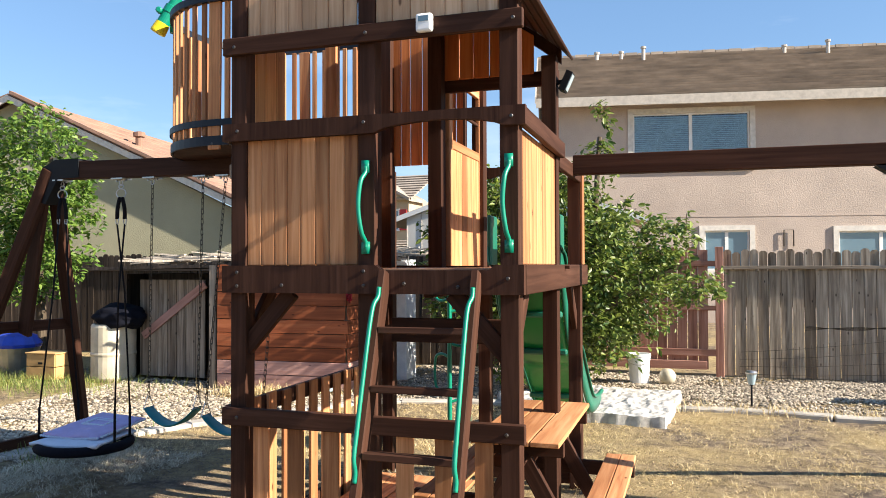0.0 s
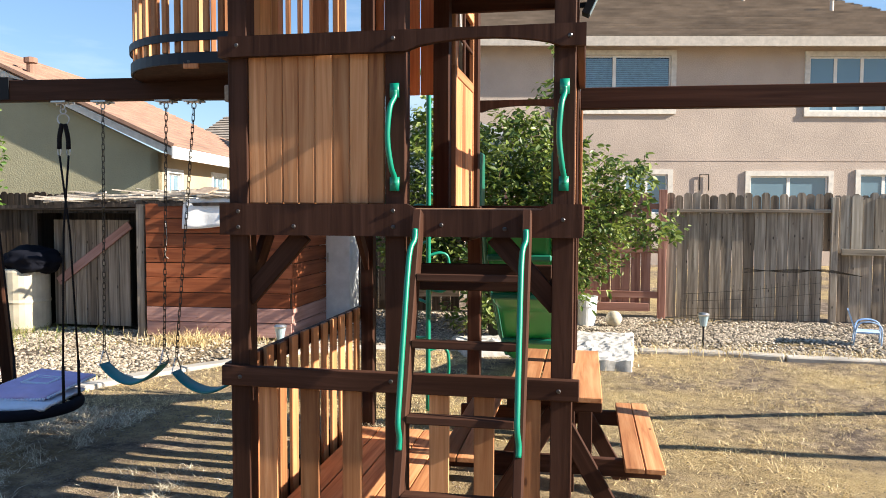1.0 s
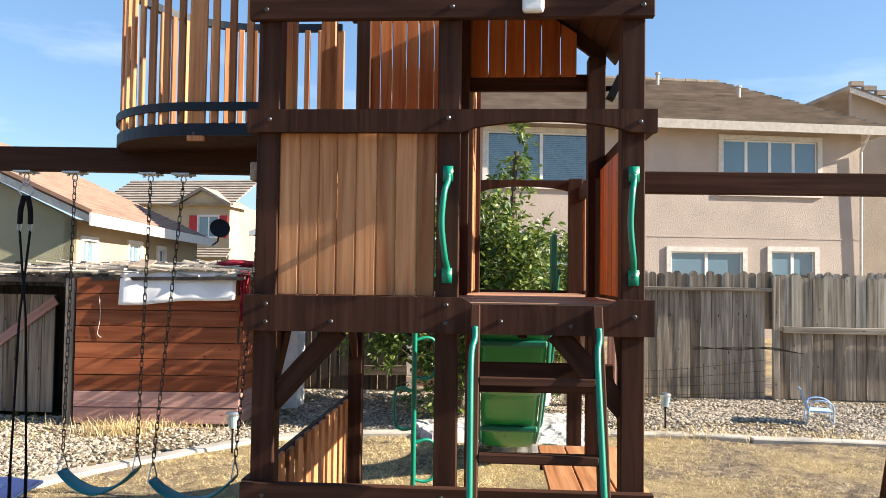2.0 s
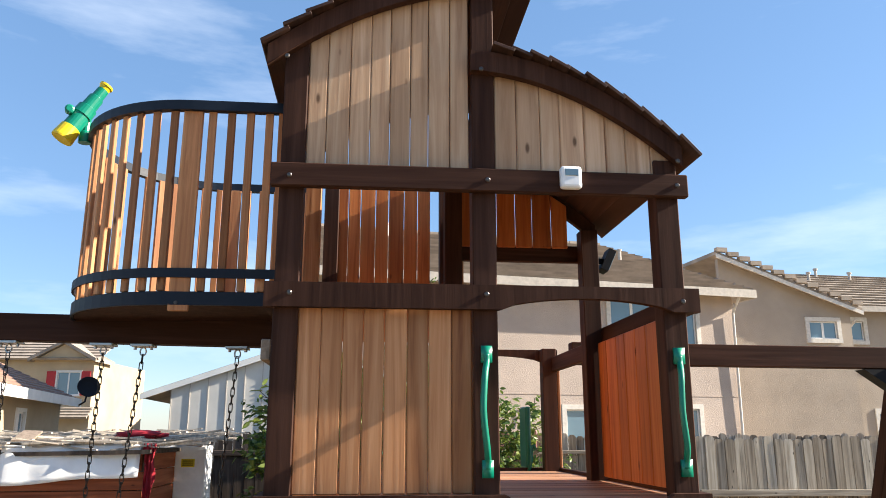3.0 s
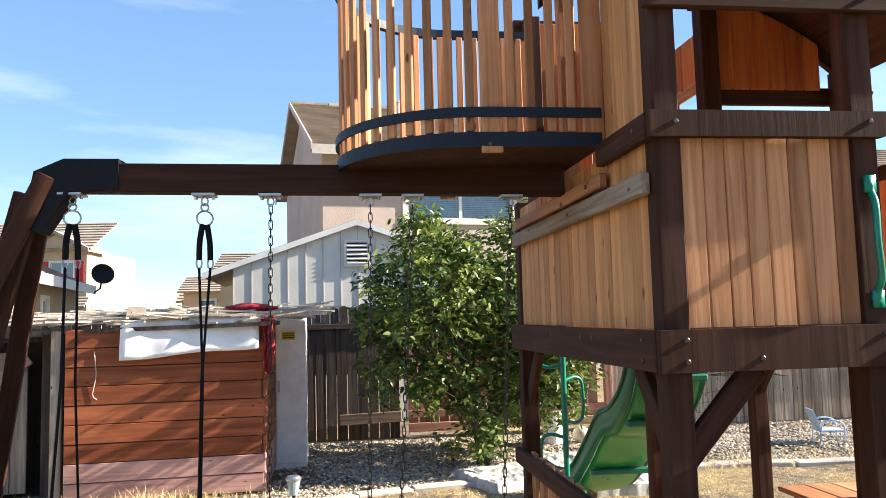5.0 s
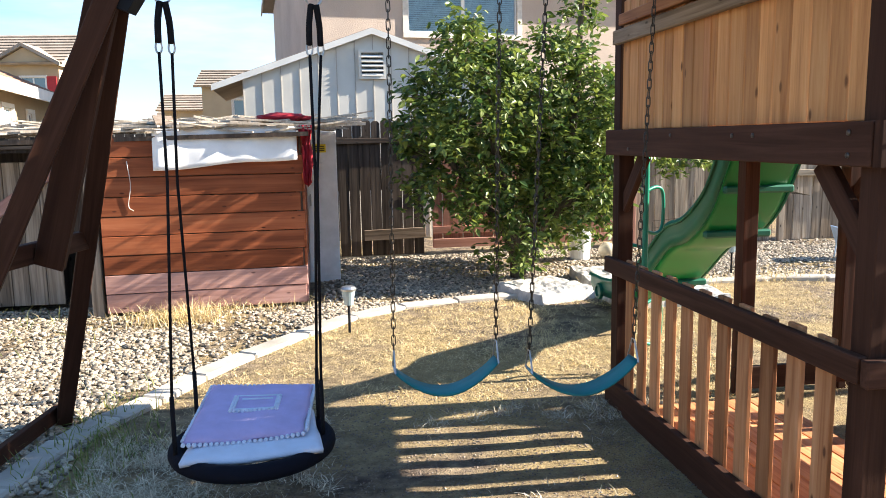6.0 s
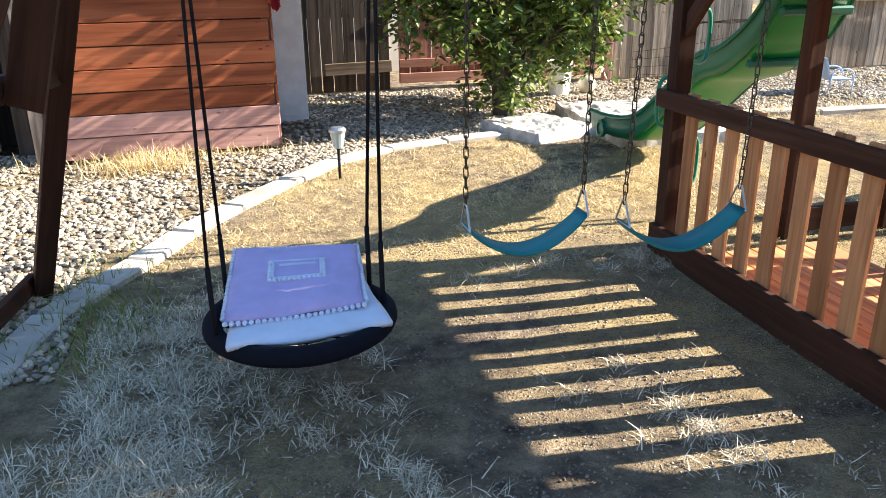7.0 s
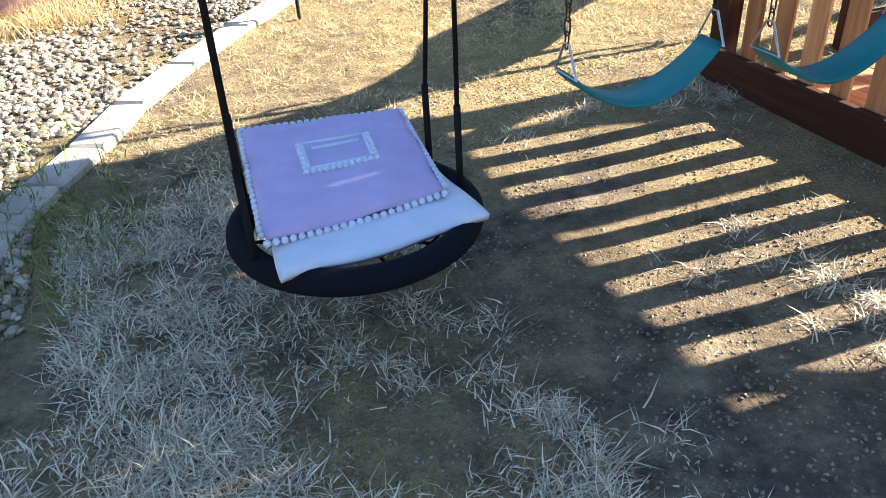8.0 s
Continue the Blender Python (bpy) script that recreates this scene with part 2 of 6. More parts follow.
M_LEAF2 = leafy("light_leaves", (0.06, 0.14, 0.02), (0.20, 0.30, 0.05), 0.4)
M_STRAW = leafy("dry_grass", (0.42, 0.30, 0.12), (0.88, 0.72, 0.42), 0.2)
# Pale copy of the dry grass: brightening against the shade is in its colour.
M_STRAWPALE = leafy("shade_brightened_grass", (0.26, 0.215, 0.14), (0.88, 0.79, 0.61), 0.15)
M_CLOD = leafy("dirt_clods", (0.11, 0.082, 0.062), (0.30, 0.225, 0.165), 0.0)
M_WEED = leafy("green_weeds", (0.10, 0.17, 0.03), (0.36, 0.36, 0.10), 0.3)
M_PEBBLE = leafy("river_pebbles", (0.10, 0.082, 0.060), (0.54, 0.455, 0.345), 0.0)
M_GROUND = ground_material("dry_lawn")
M_GRAVELBED = plain("gravel_bed", (0.26, 0.235, 0.20), 0.95, 0, 0.4, 12.0, 1.0, False)


# ---- building blocks ----
PLACE = {}


def part(name, bm, mat, parent=None, label="", m=None, smooth=False):
    """Links a bmesh as one mesh object, under a thing or a part when one is given. m: its pose in the world."""
    me = bpy.data.meshes.new(name)
    bm.to_mesh(me)
    bm.free()
    return part_of(name, me, mat, parent, label, m, smooth)


def part_of(name, me, mat, parent=None, label="", m=None, smooth=False):
    if mat is not None and not me.materials:
        me.materials.append(mat)
    if smooth:
        for p in me.polygons:
            p.use_smooth = True
    ob = new(name, me)
    m = Matrix.Identity(4) if m is None else m
    PLACE[ob] = m.copy()
    if parent is not None:
        ob.parent = parent
        ob.matrix_parent_inverse = PLACE[parent].inverted()
    ob.matrix_basis = m
    if label:
        tagged(ob, label)
    return ob


def thing(name, place, label, category, group="", kind=""):
    ob = new(name)
    ob.empty_display_size = 0.1
    m = place if isinstance(place, Matrix) else Matrix.Translation(place)
    ob.matrix_basis = m
    PLACE[ob] = m.copy()
    return tagged(ob, label, category, group, kind)


BOXES = {}


def box_mesh(w, d, h, bevel):
    key = (round(w, 4), round(d, 4), round(h, 4), round(bevel, 4))
    if key not in BOXES:
        bm = bmesh.new()
        bmesh.ops.create_cube(bm, size=1)
        bmesh.ops.scale(bm, vec=(w, d, h), verts=bm.verts)
        if bevel > 0:
            bmesh.ops.bevel(bm, geom=bm.edges[:], offset=bevel, segments=1, affect="EDGES", profile=0.5)
        me = bpy.data.meshes.new("box")
        bm.to_mesh(me)
        bm.free()
        BOXES[key] = me
    return BOXES[key]


def axes(p0, p1, wide):
    """A pose half way from p0 to p1, z along them and x near to wide."""
    p0, p1 = Vector(p0), Vector(p1)
    z = (p1 - p0).normalized()
    x = Vector(wide) - z * z.dot(Vector(wide))
    x.normalize()
    y = z.cross(x)
    m = Matrix((x, y, z)).transposed().to_4x4()
    m.translation = (p0 + p1) / 2
    return m, (p1 - p0).length


def bar(name, p0, p1, w, d, mat, parent=None, label="", wide=(1, 0, 0), bevel=0.004):
    """A piece of lumber from p0 to p1: w along the direction wide, d across it."""
    m, length = axes(p0, p1, wide)
    me = box_mesh(w, d, length, min(bevel, w * 0.3, d * 0.3))
    if me.materials and me.materials[0] != mat:
        me = me.copy()
        me.materials.clear()
    return part_of(name, me, mat, parent, label, m)


def block(name, lo, hi, mat, parent=None, label="", bevel=0.004):
    lo, hi = Vector(lo), Vector(hi)
    s = hi - lo
    me = box_mesh(s.x, s.y, s.z, min(bevel, min(s) * 0.3))
    if me.materials and me.materials[0] != mat:
        me = me.copy()
        me.materials.clear()
    return part_of(name, me, mat, parent, label, Matrix.Translation((lo + hi) / 2))


def tube_bm(points, radius, sides=8, closed=False, bm=None, taper=None):
    """Sweeps a ring along points, into bm."""
    bm = bm or bmesh.new()
    pts = [Vector(p) for p in points]
    rings, n = [], len(pts)
    up = Vector((0.123, 0.321, 0.94))
    for i, p in enumerate(pts):
        a, b = (pts[i - 1] if i or closed else p), (pts[(i + 1) % n] if i < n - 1 or closed else p)
        d = (b - a).normalized()
        if abs(d.dot(up)) > 0.95:
            up = Vector((0.94, 0.1, 0.2))
        x = d.cross(up).normalized()
        y = x.cross(d)
        up = y
        r = taper[i] if taper else radius
        rings.append([bm.verts.new(p + (x * math.cos(2 * math.pi * k / sides) + y * math.sin(2 * math.pi * k / sides)) * r) for k in range(sides)])
    for i in range(n if closed else n - 1):
        a, b = rings[i], rings[(i + 1) % n]
        for k in range(sides):
            bm.faces.new((a[k], a[(k + 1) % sides], b[(k + 1) % sides], b[k]))
    if not closed:
        bm.faces.new(rings[0][::-1])
        bm.faces.new(rings[-1])
    return bm


def smooth_path(points, steps=6):
    """A curve through points."""
    pts = [Vector(p) for p in points]
    pts = [pts[0] * 2 - pts[1]] + pts + [pts[-1] * 2 - pts[-2]]
    out = []
    for i in range(1, len(pts) - 2):
        a, b, c, d = pts[i - 1:i + 3]
        for k in range(steps):
            t = k / steps
            out.append(0.5 * (2 * b + (c - a) * t + (2 * a - 5 * b + 4 * c - d) * t * t + (3 * b - a - 3 * c + d) * t ** 3))
    return out + [pts[-2]]


def lathe_bm(profile, sides=20):
    bm = bmesh.new()
    rings = [[bm.verts.new((r * math.cos(2 * math.pi * k / sides), r * math.sin(2 * math.pi * k / sides), z)) for k in range(sides)] for r, z in profile]
    for a, b in zip(rings, rings[1:]):
        for k in range(sides):
            bm.faces.new((a[k], a[(k + 1) % sides], b[(k + 1) % sides], b[k]))
    bm.faces.new(rings[0][::-1])
    bm.faces.new(rings[-1])
    return bm


def prism_bm(outline, y0, y1):
    """An outline of (x, z) stretched from y0 to y1."""
    bm = bmesh.new()
    a = [bm.verts.new((x, y0, z)) for x, z in outline]
    b = [bm.verts.new((x, y1, z)) for x, z in outline]
    bm.faces.new(a)
    bm.faces.new(b[::-1])
    for k in range(len(a)):
        bm.faces.new((a[k - 1], a[k], b[k], b[k - 1]))
    bmesh.ops.recalc_face_normals(bm, faces=bm.faces)
    return bm

def boxes_bm(boxes, bm=None):
    """Plain boxes, given by two corners, in one bmesh."""
    bm = bm or bmesh.new()
    for lo, hi in boxes:
        v = [bm.verts.new((x, y, z)) for z in (lo[2], hi[2]) for x, y in ((lo[0], lo[1]), (hi[0], lo[1]), (hi[0], hi[1]), (lo[0], hi[1]))]
        for f in ((3, 2, 1, 0), (4, 5, 6, 7), (0, 1, 5, 4), (1, 2, 6, 5), (2, 3, 7, 6), (3, 0, 4, 7)):
            bm.faces.new([v[k] for k in f])
    return bm


def many(name, verts, faces, rows, mat, label="", category="", parent=None, smooth=False):
    """One mesh of many copies of a small shape. rows: (place, 3x3 turn and scale)."""
    verts = np.array(verts, dtype=float)
    n = len(rows)
    turn = np.array([r[1] for r in rows])
    at = np.array([r[0] for r in rows])
    co = (np.einsum("nij,vj->nvi", turn, verts) + at[:, None, :]).reshape(-1, 3)
    fs = (np.array(faces)[None] + (np.arange(n) * len(verts))[:, None, None]).reshape(-1, len(faces[0]))
    me = bpy.data.meshes.new(name)
    me.from_pydata(co.tolist(), [], fs.tolist())
    ob = part_of(name, me, mat, parent, smooth=smooth)
    return tagged(ob, label, category, kind="stuff") if parent is None else ob


def turned(yaw, pitch=0.0, roll=0.0, scale=(1, 1, 1)):
    return np.array(Euler((pitch, roll, yaw)).to_matrix()) @ np.diag(scale)


def thing_part(name, parent, label=""):
    """An empty part, which only holds its pieces together."""
    ob = new(name)
    ob.empty_display_size = 0.05
    PLACE[ob] = PLACE[parent].copy()
    ob.parent = parent
    ob.matrix_parent_inverse = PLACE[parent].inverted()
    ob.matrix_basis = PLACE[parent]
    return tagged(ob, label)


# ---- ground ----
def ground_height(x, y):
    return 0.022 * noise.noise((x * 0.35, y * 0.35, 3.0)) + 0.012 * noise.noise((x * 1.7, y * 1.7, 8.0)) + 0.008 * noise.noise((x * 5.3, y * 5.3, 2.0))


KERB = smooth_path([(-5.62, 4.2, 0), (-5.42, 5.2, 0), (-5.27, 5.76, 0), (-5.07, 6.08, 0), (-4.86, 6.58, 0), (-4.52, 7.12, 0), (-4.05, 7.78, 0), (-3.53, 8.35, 0), (-2.90, 8.62, 0), (-2.1, 8.78, 0), (-0.1, 9.0, 0), (1.0, 9.03, 0), (1.9, 8.85, 0), (5.5, 8.8, 0), (9.0, 8.8, 0)], 6)


def kerb_y(x):
    """The kerb's y at x; the gravel lies beyond it."""
    for a, b in zip(KERB, KERB[1:]):
        if a.x <= x <= b.x:
            return a.y + (b.y - a.y) * (x - a.x) / max(1e-6, b.x - a.x)
    return 4.2 if x < KERB[0].x else 8.8


bm = bmesh.new()
steps = [-2500, -600, -150, -60, -30] + [-12 + 0.15 * k for k in range(161)] + [30, 60, 150, 600, 2500]
grid = [[bm.verts.new((x, y + 4, ground_height(x, y + 4) if abs(x) < 14 and abs(y) < 14 else -0.02)) for x in steps] for y in steps]
for a, b in zip(grid, grid[1:]):
    for k in range(len(steps) - 1):
        bm.faces.new((a[k], a[k + 1], b[k + 1], b[k]))
tagged(part("ground", bm, M_GROUND, smooth=True), "dry dirt yard with patches of straw-coloured dead grass", "ground", kind="structure")

# ---- play tower ----
XL, XM, XR = -2.225, -1.50, -0.78          # post centres
YU = 5.50                                   # back wall of the upper cabin
YF, YM, YB = 3.60, 4.66, 5.655             # front, roof's back, back of the deck
playset = thing("playset", (XM, 4.5, 0), "brown-stained wooden play tower with cedar board walls and a curved balcony", "playset")
for x, y, top in ((XL, YF, 3.30), (XM, YF, 3.56), (XR, YF, 2.86), (XM, YM, 3.56), (XR, YM, 2.86), (XL, YB, 2.34), (XM + 0.05, YB, 1.60), (XR, YB, 2.34)):
    low = 1.59 if (x, y) in ((XM, YM),) else -0.05
    bar("post", (x, y, low), (x, y, top), 0.09, 0.09, M_STAIN, playset)


for x in (XL + 0.05, XM + 0.05):
    bar("post", (x, YU, 1.59), (x, YU, 3.44), 0.09, 0.09, M_STAIN, playset)


def rail_x(x0, x1, y, z, h, d=0.036):
    return bar("rail", (x0, y, z), (x1, y, z), h, d, M_STAIN, playset, wide=(0, 0, 1))


def rail_y(y0, y1, x, z, h, d=0.036):
    return bar("rail", (x, y0, z), (x, y1, z), h, d, M_STAIN, playset, wide=(0, 0, 1))


FY = YF - 0.063                             # front rails' centre plane
rail_x(XL - 0.075, XR + 0.075, FY, 2.745, 0.09)
rail_x(XL - 0.075, XR + 0.075, FY, 0.828, 0.09)
rail_x(XM, XR + 0.045, YM + 0.063, 2.745, 0.09)
rail_x(XL - 0.045, XM + 0.09, YU + 0.063, 3.41, 0.08)
bar("side_board", (XL, YM, 1.59), (XL, YM, 3.30), 0.08, 0.06, M_CEDAR, playset)
rail_x(XL - 0.075, XR + 0.075, YB + 0.063, 1.535, 0.14)
# front deck beam, notched lower beside the ladder
part("deck_beam", prism_bm([(XL - 0.075, 1.465), (XR + 0.075, 1.465), (XR + 0.075, 1.605), (XR - 0.06, 1.605), (XR - 0.09, 1.580), (XM + 0.10, 1.580), (XM + 0.06, 1.605), (XL - 0.075, 1.605)], FY - 0.018, FY + 0.018), M_STAIN, playset)


def arched_rail(x0, x1, y, z0, z1, rise, from_x):
    """A rail whose lower edge is cut to an arch beyond from_x."""
    lower = [(from_x + (x1 - 0.1 - from_x) * k / 12, z0 + rise * math.sin(math.pi * k / 12) ** 0.6) for k in range(13)]
    part("rail", prism_bm([(x0, z0)] + lower + [(x1, z0), (x1, z1), (x0, z1)], y - 0.018, y + 0.018), M_STAIN, playset)


arched_rail(XL - 0.075, XR + 0.085, FY, 2.25, 2.34, 0.045, XM + 0.05)
arched_rail(XM, XR + 0.075, YB + 0.063, 2.26, 2.34, 0.04, XM + 0.09)
SXL, SXR = XL - 0.063, XR + 0.063
for z, h in ((1.535, 0.14), (0.832, 0.09)):
    rail_y(YF - 0.04, YB + 0.075, SXL, z, h)
rail_y(YF - 0.04, BY0 := 4.06, SXL, 2.295, 0.09)
rail_y(YF - 0.04, YM + 0.05, SXR, 2.295, 0.09)
rail_y(YF - 0.04, YB + 0.075, SXR, 1.535, 0.14)
rail_y(YM + 0.05, YB + 0.05, SXR - 0.03, 2.24, 0.09)
bar("rail", (SXR, YM + 0.02, 1.58), (SXR, YM + 0.02, 1.60), 0.1, 0.03, M_STAIN, playset)
bar("base_board", (SXL, YF - 0.04, 0.062), (SXL, YB + 0.04, 0.062), 0.19, 0.036, M_STAIN, playset, wide=(0, 0, 1))
bar("base_board", (XM, YB, 0.10), (XR, YB, 0.10), 0.14, 0.036, M_STAIN, playset, wide=(0, 0, 1))
bar("base_board", (XL, YF - 0.02, 0.05), (XR, YF - 0.02, 0.05), 0.12, 0.03, M_STAIN, playset, wide=(0, 0, 1))
bar("joist", (XM + 0.3, YF, 1.49), (XM + 0.3, YB, 1.49), 0.09, 0.036, M_STAIN, playset, wide=(0, 0, 1))
bar("joist", (XM + 0.08, YF + 0.1, 1.28), (XR - 0.05, YF + 0.1, 1.28), 0.12, 0.036, M_STAIN, playset, wide=(0, 0, 1))


def board_wall(name, x0, x1, y, z0, z1, n, along="x", gap=0.004, thick=0.016, top=None, mat=M_CEDAR, inside=None):
    """Upright boards side by side between two posts; top gives the height of an arched upper edge."""
    wall = thing_part(name, playset)
    cuts = [x0 + (x1 - x0) * (k + (random.uniform(-0.09, 0.09) if 0 < k < n else 0)) / n for k in range(n + 1)]
    for a, b in zip(cuts, cuts[1:]):
        a, b = a + gap / 2 * random.uniform(0.5, 1.7), b - gap / 2
        c, zm = (a + b) / 2, (z0 + z1) / 2
        if top is None:
            p = (c, y) if along == "x" else (y, c)
            bar("board", (*p, z0), (*p, z1), b - a, thick, mat, wall, wide=(1, 0, 0) if along == "x" else (0, 1, 0), bevel=0.0048)
            if inside:
                ob = wall.children[-1]
                ob.data = ob.data.copy()
                ob.data.materials.append(inside)
                for f in ob.data.polygons:
                    f.material_index = 1 if f.normal.y > 0.5 else 0
        else:
            bm = prism_bm([(a - c, z0 - zm), (b - c, z0 - zm), (b - c, top(b) - zm), (a - c, top(a) - zm)], -thick / 2, thick / 2)
            bmesh.ops.bevel(bm, geom=bm.edges[:], offset=0.0045, segments=1, affect="EDGES", profile=0.5)
            part("board", bm, mat, wall, m=Matrix.Translation((c, y, zm)))
    return wall


def arc_through(x0, z0, x1, z1, bulge):
    """Height over x of an arch from one end to the other."""
    def f(x):
        u = (x - x0) / (x1 - x0)
        return z0 + (z1 - z0) * u + bulge * 4 * u * (1 - u)
    return f


hi_roof = arc_through(-2.33, 3.30, -1.29, 3.66, 0.116)
lo_roof = arc_through(-1.52, 3.31, -0.69, 2.912, 0.088)
BY = YF - 0.025
board_wall("wall_panel", XL + 0.045, XM - 0.05, BY, 1.605, 2.26, 8, gap=0.0015)
board_wall("gable_panel", XL + 0.045, XM - 0.055, BY, 2.77, 3.4, 8, gap=0.002, mat=M_PALECEDAR, top=lambda x: hi_roof(x) - 0.06)
board_wall("gable_panel", XM + 0.045, XR + 0.035, BY, 2.77, 3.1, 8, gap=0.002, mat=M_PALECEDAR, top=lambda x: lo_roof(x) - 0.06)
board_wall("back_panel", XL + 0.06, XM - 0.05, YU + 0.025, 2.36, 3.42, 7, mat=M_REDCEDAR)
board_wall("gable_panel", XM + 0.045, XR - 0.10, YM + 0.025, 2.77, 3.1, 6, gap=0.003, mat=M_REDCEDAR, top=lambda x: lo_roof(x) - 0.06)
# Left side walls use the cedar with bounce light put into its colour.
board_wall("side_panel", YF + 0.045, YB - 0.045, XL - 0.025, 1.605, 2.30, 19, "y", mat=M_LITCEDAR)
board_wall("side_panel", YF + 0.045, 4.07, XL - 0.025, 2.34, 3.28, 4, "y", mat=M_LITCEDAR)
board_wall("side_panel", YF + 0.045, YM - 0.045, XR + 0.025, 1.605, 2.26, 7, "y", inside=M_REDCEDAR)
# board beside the slide's opening
bar("board", (XR + 0.055, YB, 1.605), (XR + 0.055, YB, 2.26), 0.09, 0.018, M_CEDAR, playset, wide=(0, 1, 0))


def arch_board(f, x0, x1, y, drop, deep, thick=0.036):
    n = 14
    xs = [x0 + (x1 - x0) * k / n for k in range(n + 1)]
    part("roof_arch", prism_bm([(x, f(x) - drop) for x in xs] + [(x, f(x) - drop - deep) for x in reversed(xs)], y - thick / 2, y + thick / 2), M_STAIN, playset)


for y in (FY, YM + 0.063):
    arch_board(hi_roof, -2.335, -1.32, y, 0.03, 0.085)
    arch_board(lo_roof, -1.55, -0.72, y, 0.03, 0.085)


def roof_slats(f, x0, x1, n):
    roof = thing_part("roof", playset)
    for k in range(n):
        a, b = x0 + (x1 - x0) * k / n, x0 + (x1 - x0) * (k + 1) / n
        d = Vector((b - a, 0, f(b) - f(a)))
        mid = Vector(((a + b) / 2, 0, (f(a) + f(b)) / 2))
        tilt = Vector((d.x, 0, d.z - 0.014))
        o = random.uniform(-0.008, 0.008)
        bar("slat", (mid.x, YF - 0.115 + o, mid.z - 0.016), (mid.x, YM + 0.12 + o, mid.z - 0.016), d.length + 0.016, 0.014, M_ROOFWOOD, roof, wide=tilt, bevel=0.002)


roof_slats(hi_roof, -2.35, -1.27, 13)
roof_slats(lo_roof, -1.46, -0.66, 11)
# decks
deck = thing_part("deck", playset)
for k in range(15):
    y = YF - 0.04 + (YB - YF + 0.08) * (k + 0.5) / 15
    bar("deck_board", (XL - 0.04, y, 1.575), (XR + 0.04, y, 1.575), 0.128, 0.024, M_DECK, deck, wide=(0, 1, 0), bevel=0.002)
floor = thing_part("lower_floor", playset)
for k in range(5):
    bar("floor_board", (XL + 0.10 + 0.15 * k, YF + 0.05, 0.07), (XL + 0.10 + 0.15 * k, YB - 0.3, 0.07), 0.142, 0.024, M_CEDAR, floor, bevel=0.002)
# divider wall with a window
divider = thing_part("divider", playset)
DX = XM + 0.05
for k in range(6):
    y = YM + 0.12 + (YU - YM - 0.10) * (k + 0.5) / 6
    bar("board", (DX, y, 1.60), (DX, y, 2.36), 0.115, 0.016, M_CEDAR, divider, wide=(0, 1, 0), bevel=0.002)
    bar("board", (DX, y, 2.86), (DX, y, 3.12), 0.115, 0.016, M_CEDAR, divider, wide=(0, 1, 0), bevel=0.002)
# Stained cedar inside; the sun's side stays lighter, its sunlight put into the colour.
for ob in divider.children:
    ob.data = ob.data.copy()
    ob.data.materials.append(M_REDCEDAR)
    for f in ob.data.polygons:
        f.material_index = 1 if f.normal.y > 0.5 else 0
for z in (2.385, 2.84):
    bar("window_frame", (DX, YM + 0.06, z), (DX, YU, z), 0.06, 0.03, M_CEDAR, divider, wide=(0, 0, 1))
for y in (YM + 0.10, YU - 0.02):
    bar("window_frame", (DX, y, 1.60), (DX, y, 3.1), 0.07, 0.03, M_CEDAR, divider, wide=(0, 1, 0))
bar("mullion", (DX, (YM + YU) / 2 + 0.04, 2.40), (DX, (YM + YU) / 2 + 0.04, 2.83), 0.022, 0.018, M_STAIN, divider, wide=(0, 1, 0))
bar("mullion", (DX, YM + 0.12, 2.62), (DX, YU - 0.04, 2.62), 0.022, 0.016, M_STAIN, divider, wide=(0, 0, 1))
# lower picket walls
for k in range(7):
    x = XL + 0.13 + (XR - XL - 0.26) * k / 6
    bar("picket", (x, YF - 0.03, 0.02), (x, YF - 0.03, 0.825), 0.088, 0.02, M_CEDAR, playset, bevel=0.003)
for k in range(11):
    y = 3.775 + 0.168 * k
    bar("picket", (XL - 0.03, y, 0.02), (XL - 0.03, y, 0.885 + random.uniform(-0.006, 0.006)), 0.088, 0.02, M_CEDAR, playset, wide=(0, 1, 0), bevel=0.003)
# braces under the deck
for x, s in ((XL, 1), (XR, -1)):
    bar("brace", (x + s * 0.02, YF, 1.17), (x + s * 0.29, YF, 1.47), 0.085, 0.036, M_STAIN, playset, wide=(1, 0, 0))
for x, y, s in ((XL, YF, 1), (XL, YB, -1), (XR, YF, 1), (XR, YB, -1)):
    bar("brace", (x, y + s * 0.02, 1.17), (x, y + s * 0.29, 1.47), 0.085, 0.036, M_STAIN, playset, wide=(0, 1, 0))
# weathered planks that hold the beam against the side wall
bar("side_plank", (SXL - 0.005, YF + 0.0, 2.105), (SXL - 0.005, YB - 0.02, 2.105), 0.075, 0.036, M_OLDPLANK, playset, "weathered grey plank", wide=(0, 0, 1))
bar("side_plank", (SXL - 0.005, YF + 0.42, 2.19), (SXL - 0.005, YB - 0.1, 2.19), 0.06, 0.034, M_CEDAR, playset, wide=(0, 0, 1))

# balcony round the tower's side
BYC, BR, BXS = 4.66, 0.588, -2.735


def balcony_point(s, r=BR):
    """A point on the balcony's edge, s from 0 at its front to 1 at its back, and the way outwards."""
    straight, bend = XL - 0.05 - BXS, math.pi * r
    d = s * (2 * straight + bend)
    if d < straight:
        return Vector((XL - 0.05 - d, BYC - r, 0)), Vector((0, -1, 0))
    if d < straight + bend:
        a = (d - straight) / r
        return Vector((BXS - r * math.sin(a), BYC - r * math.cos(a), 0)), Vector((-math.sin(a), -math.cos(a), 0))
    return Vector((BXS + d - straight - bend, BYC + r, 0)), Vector((0, 1, 0))


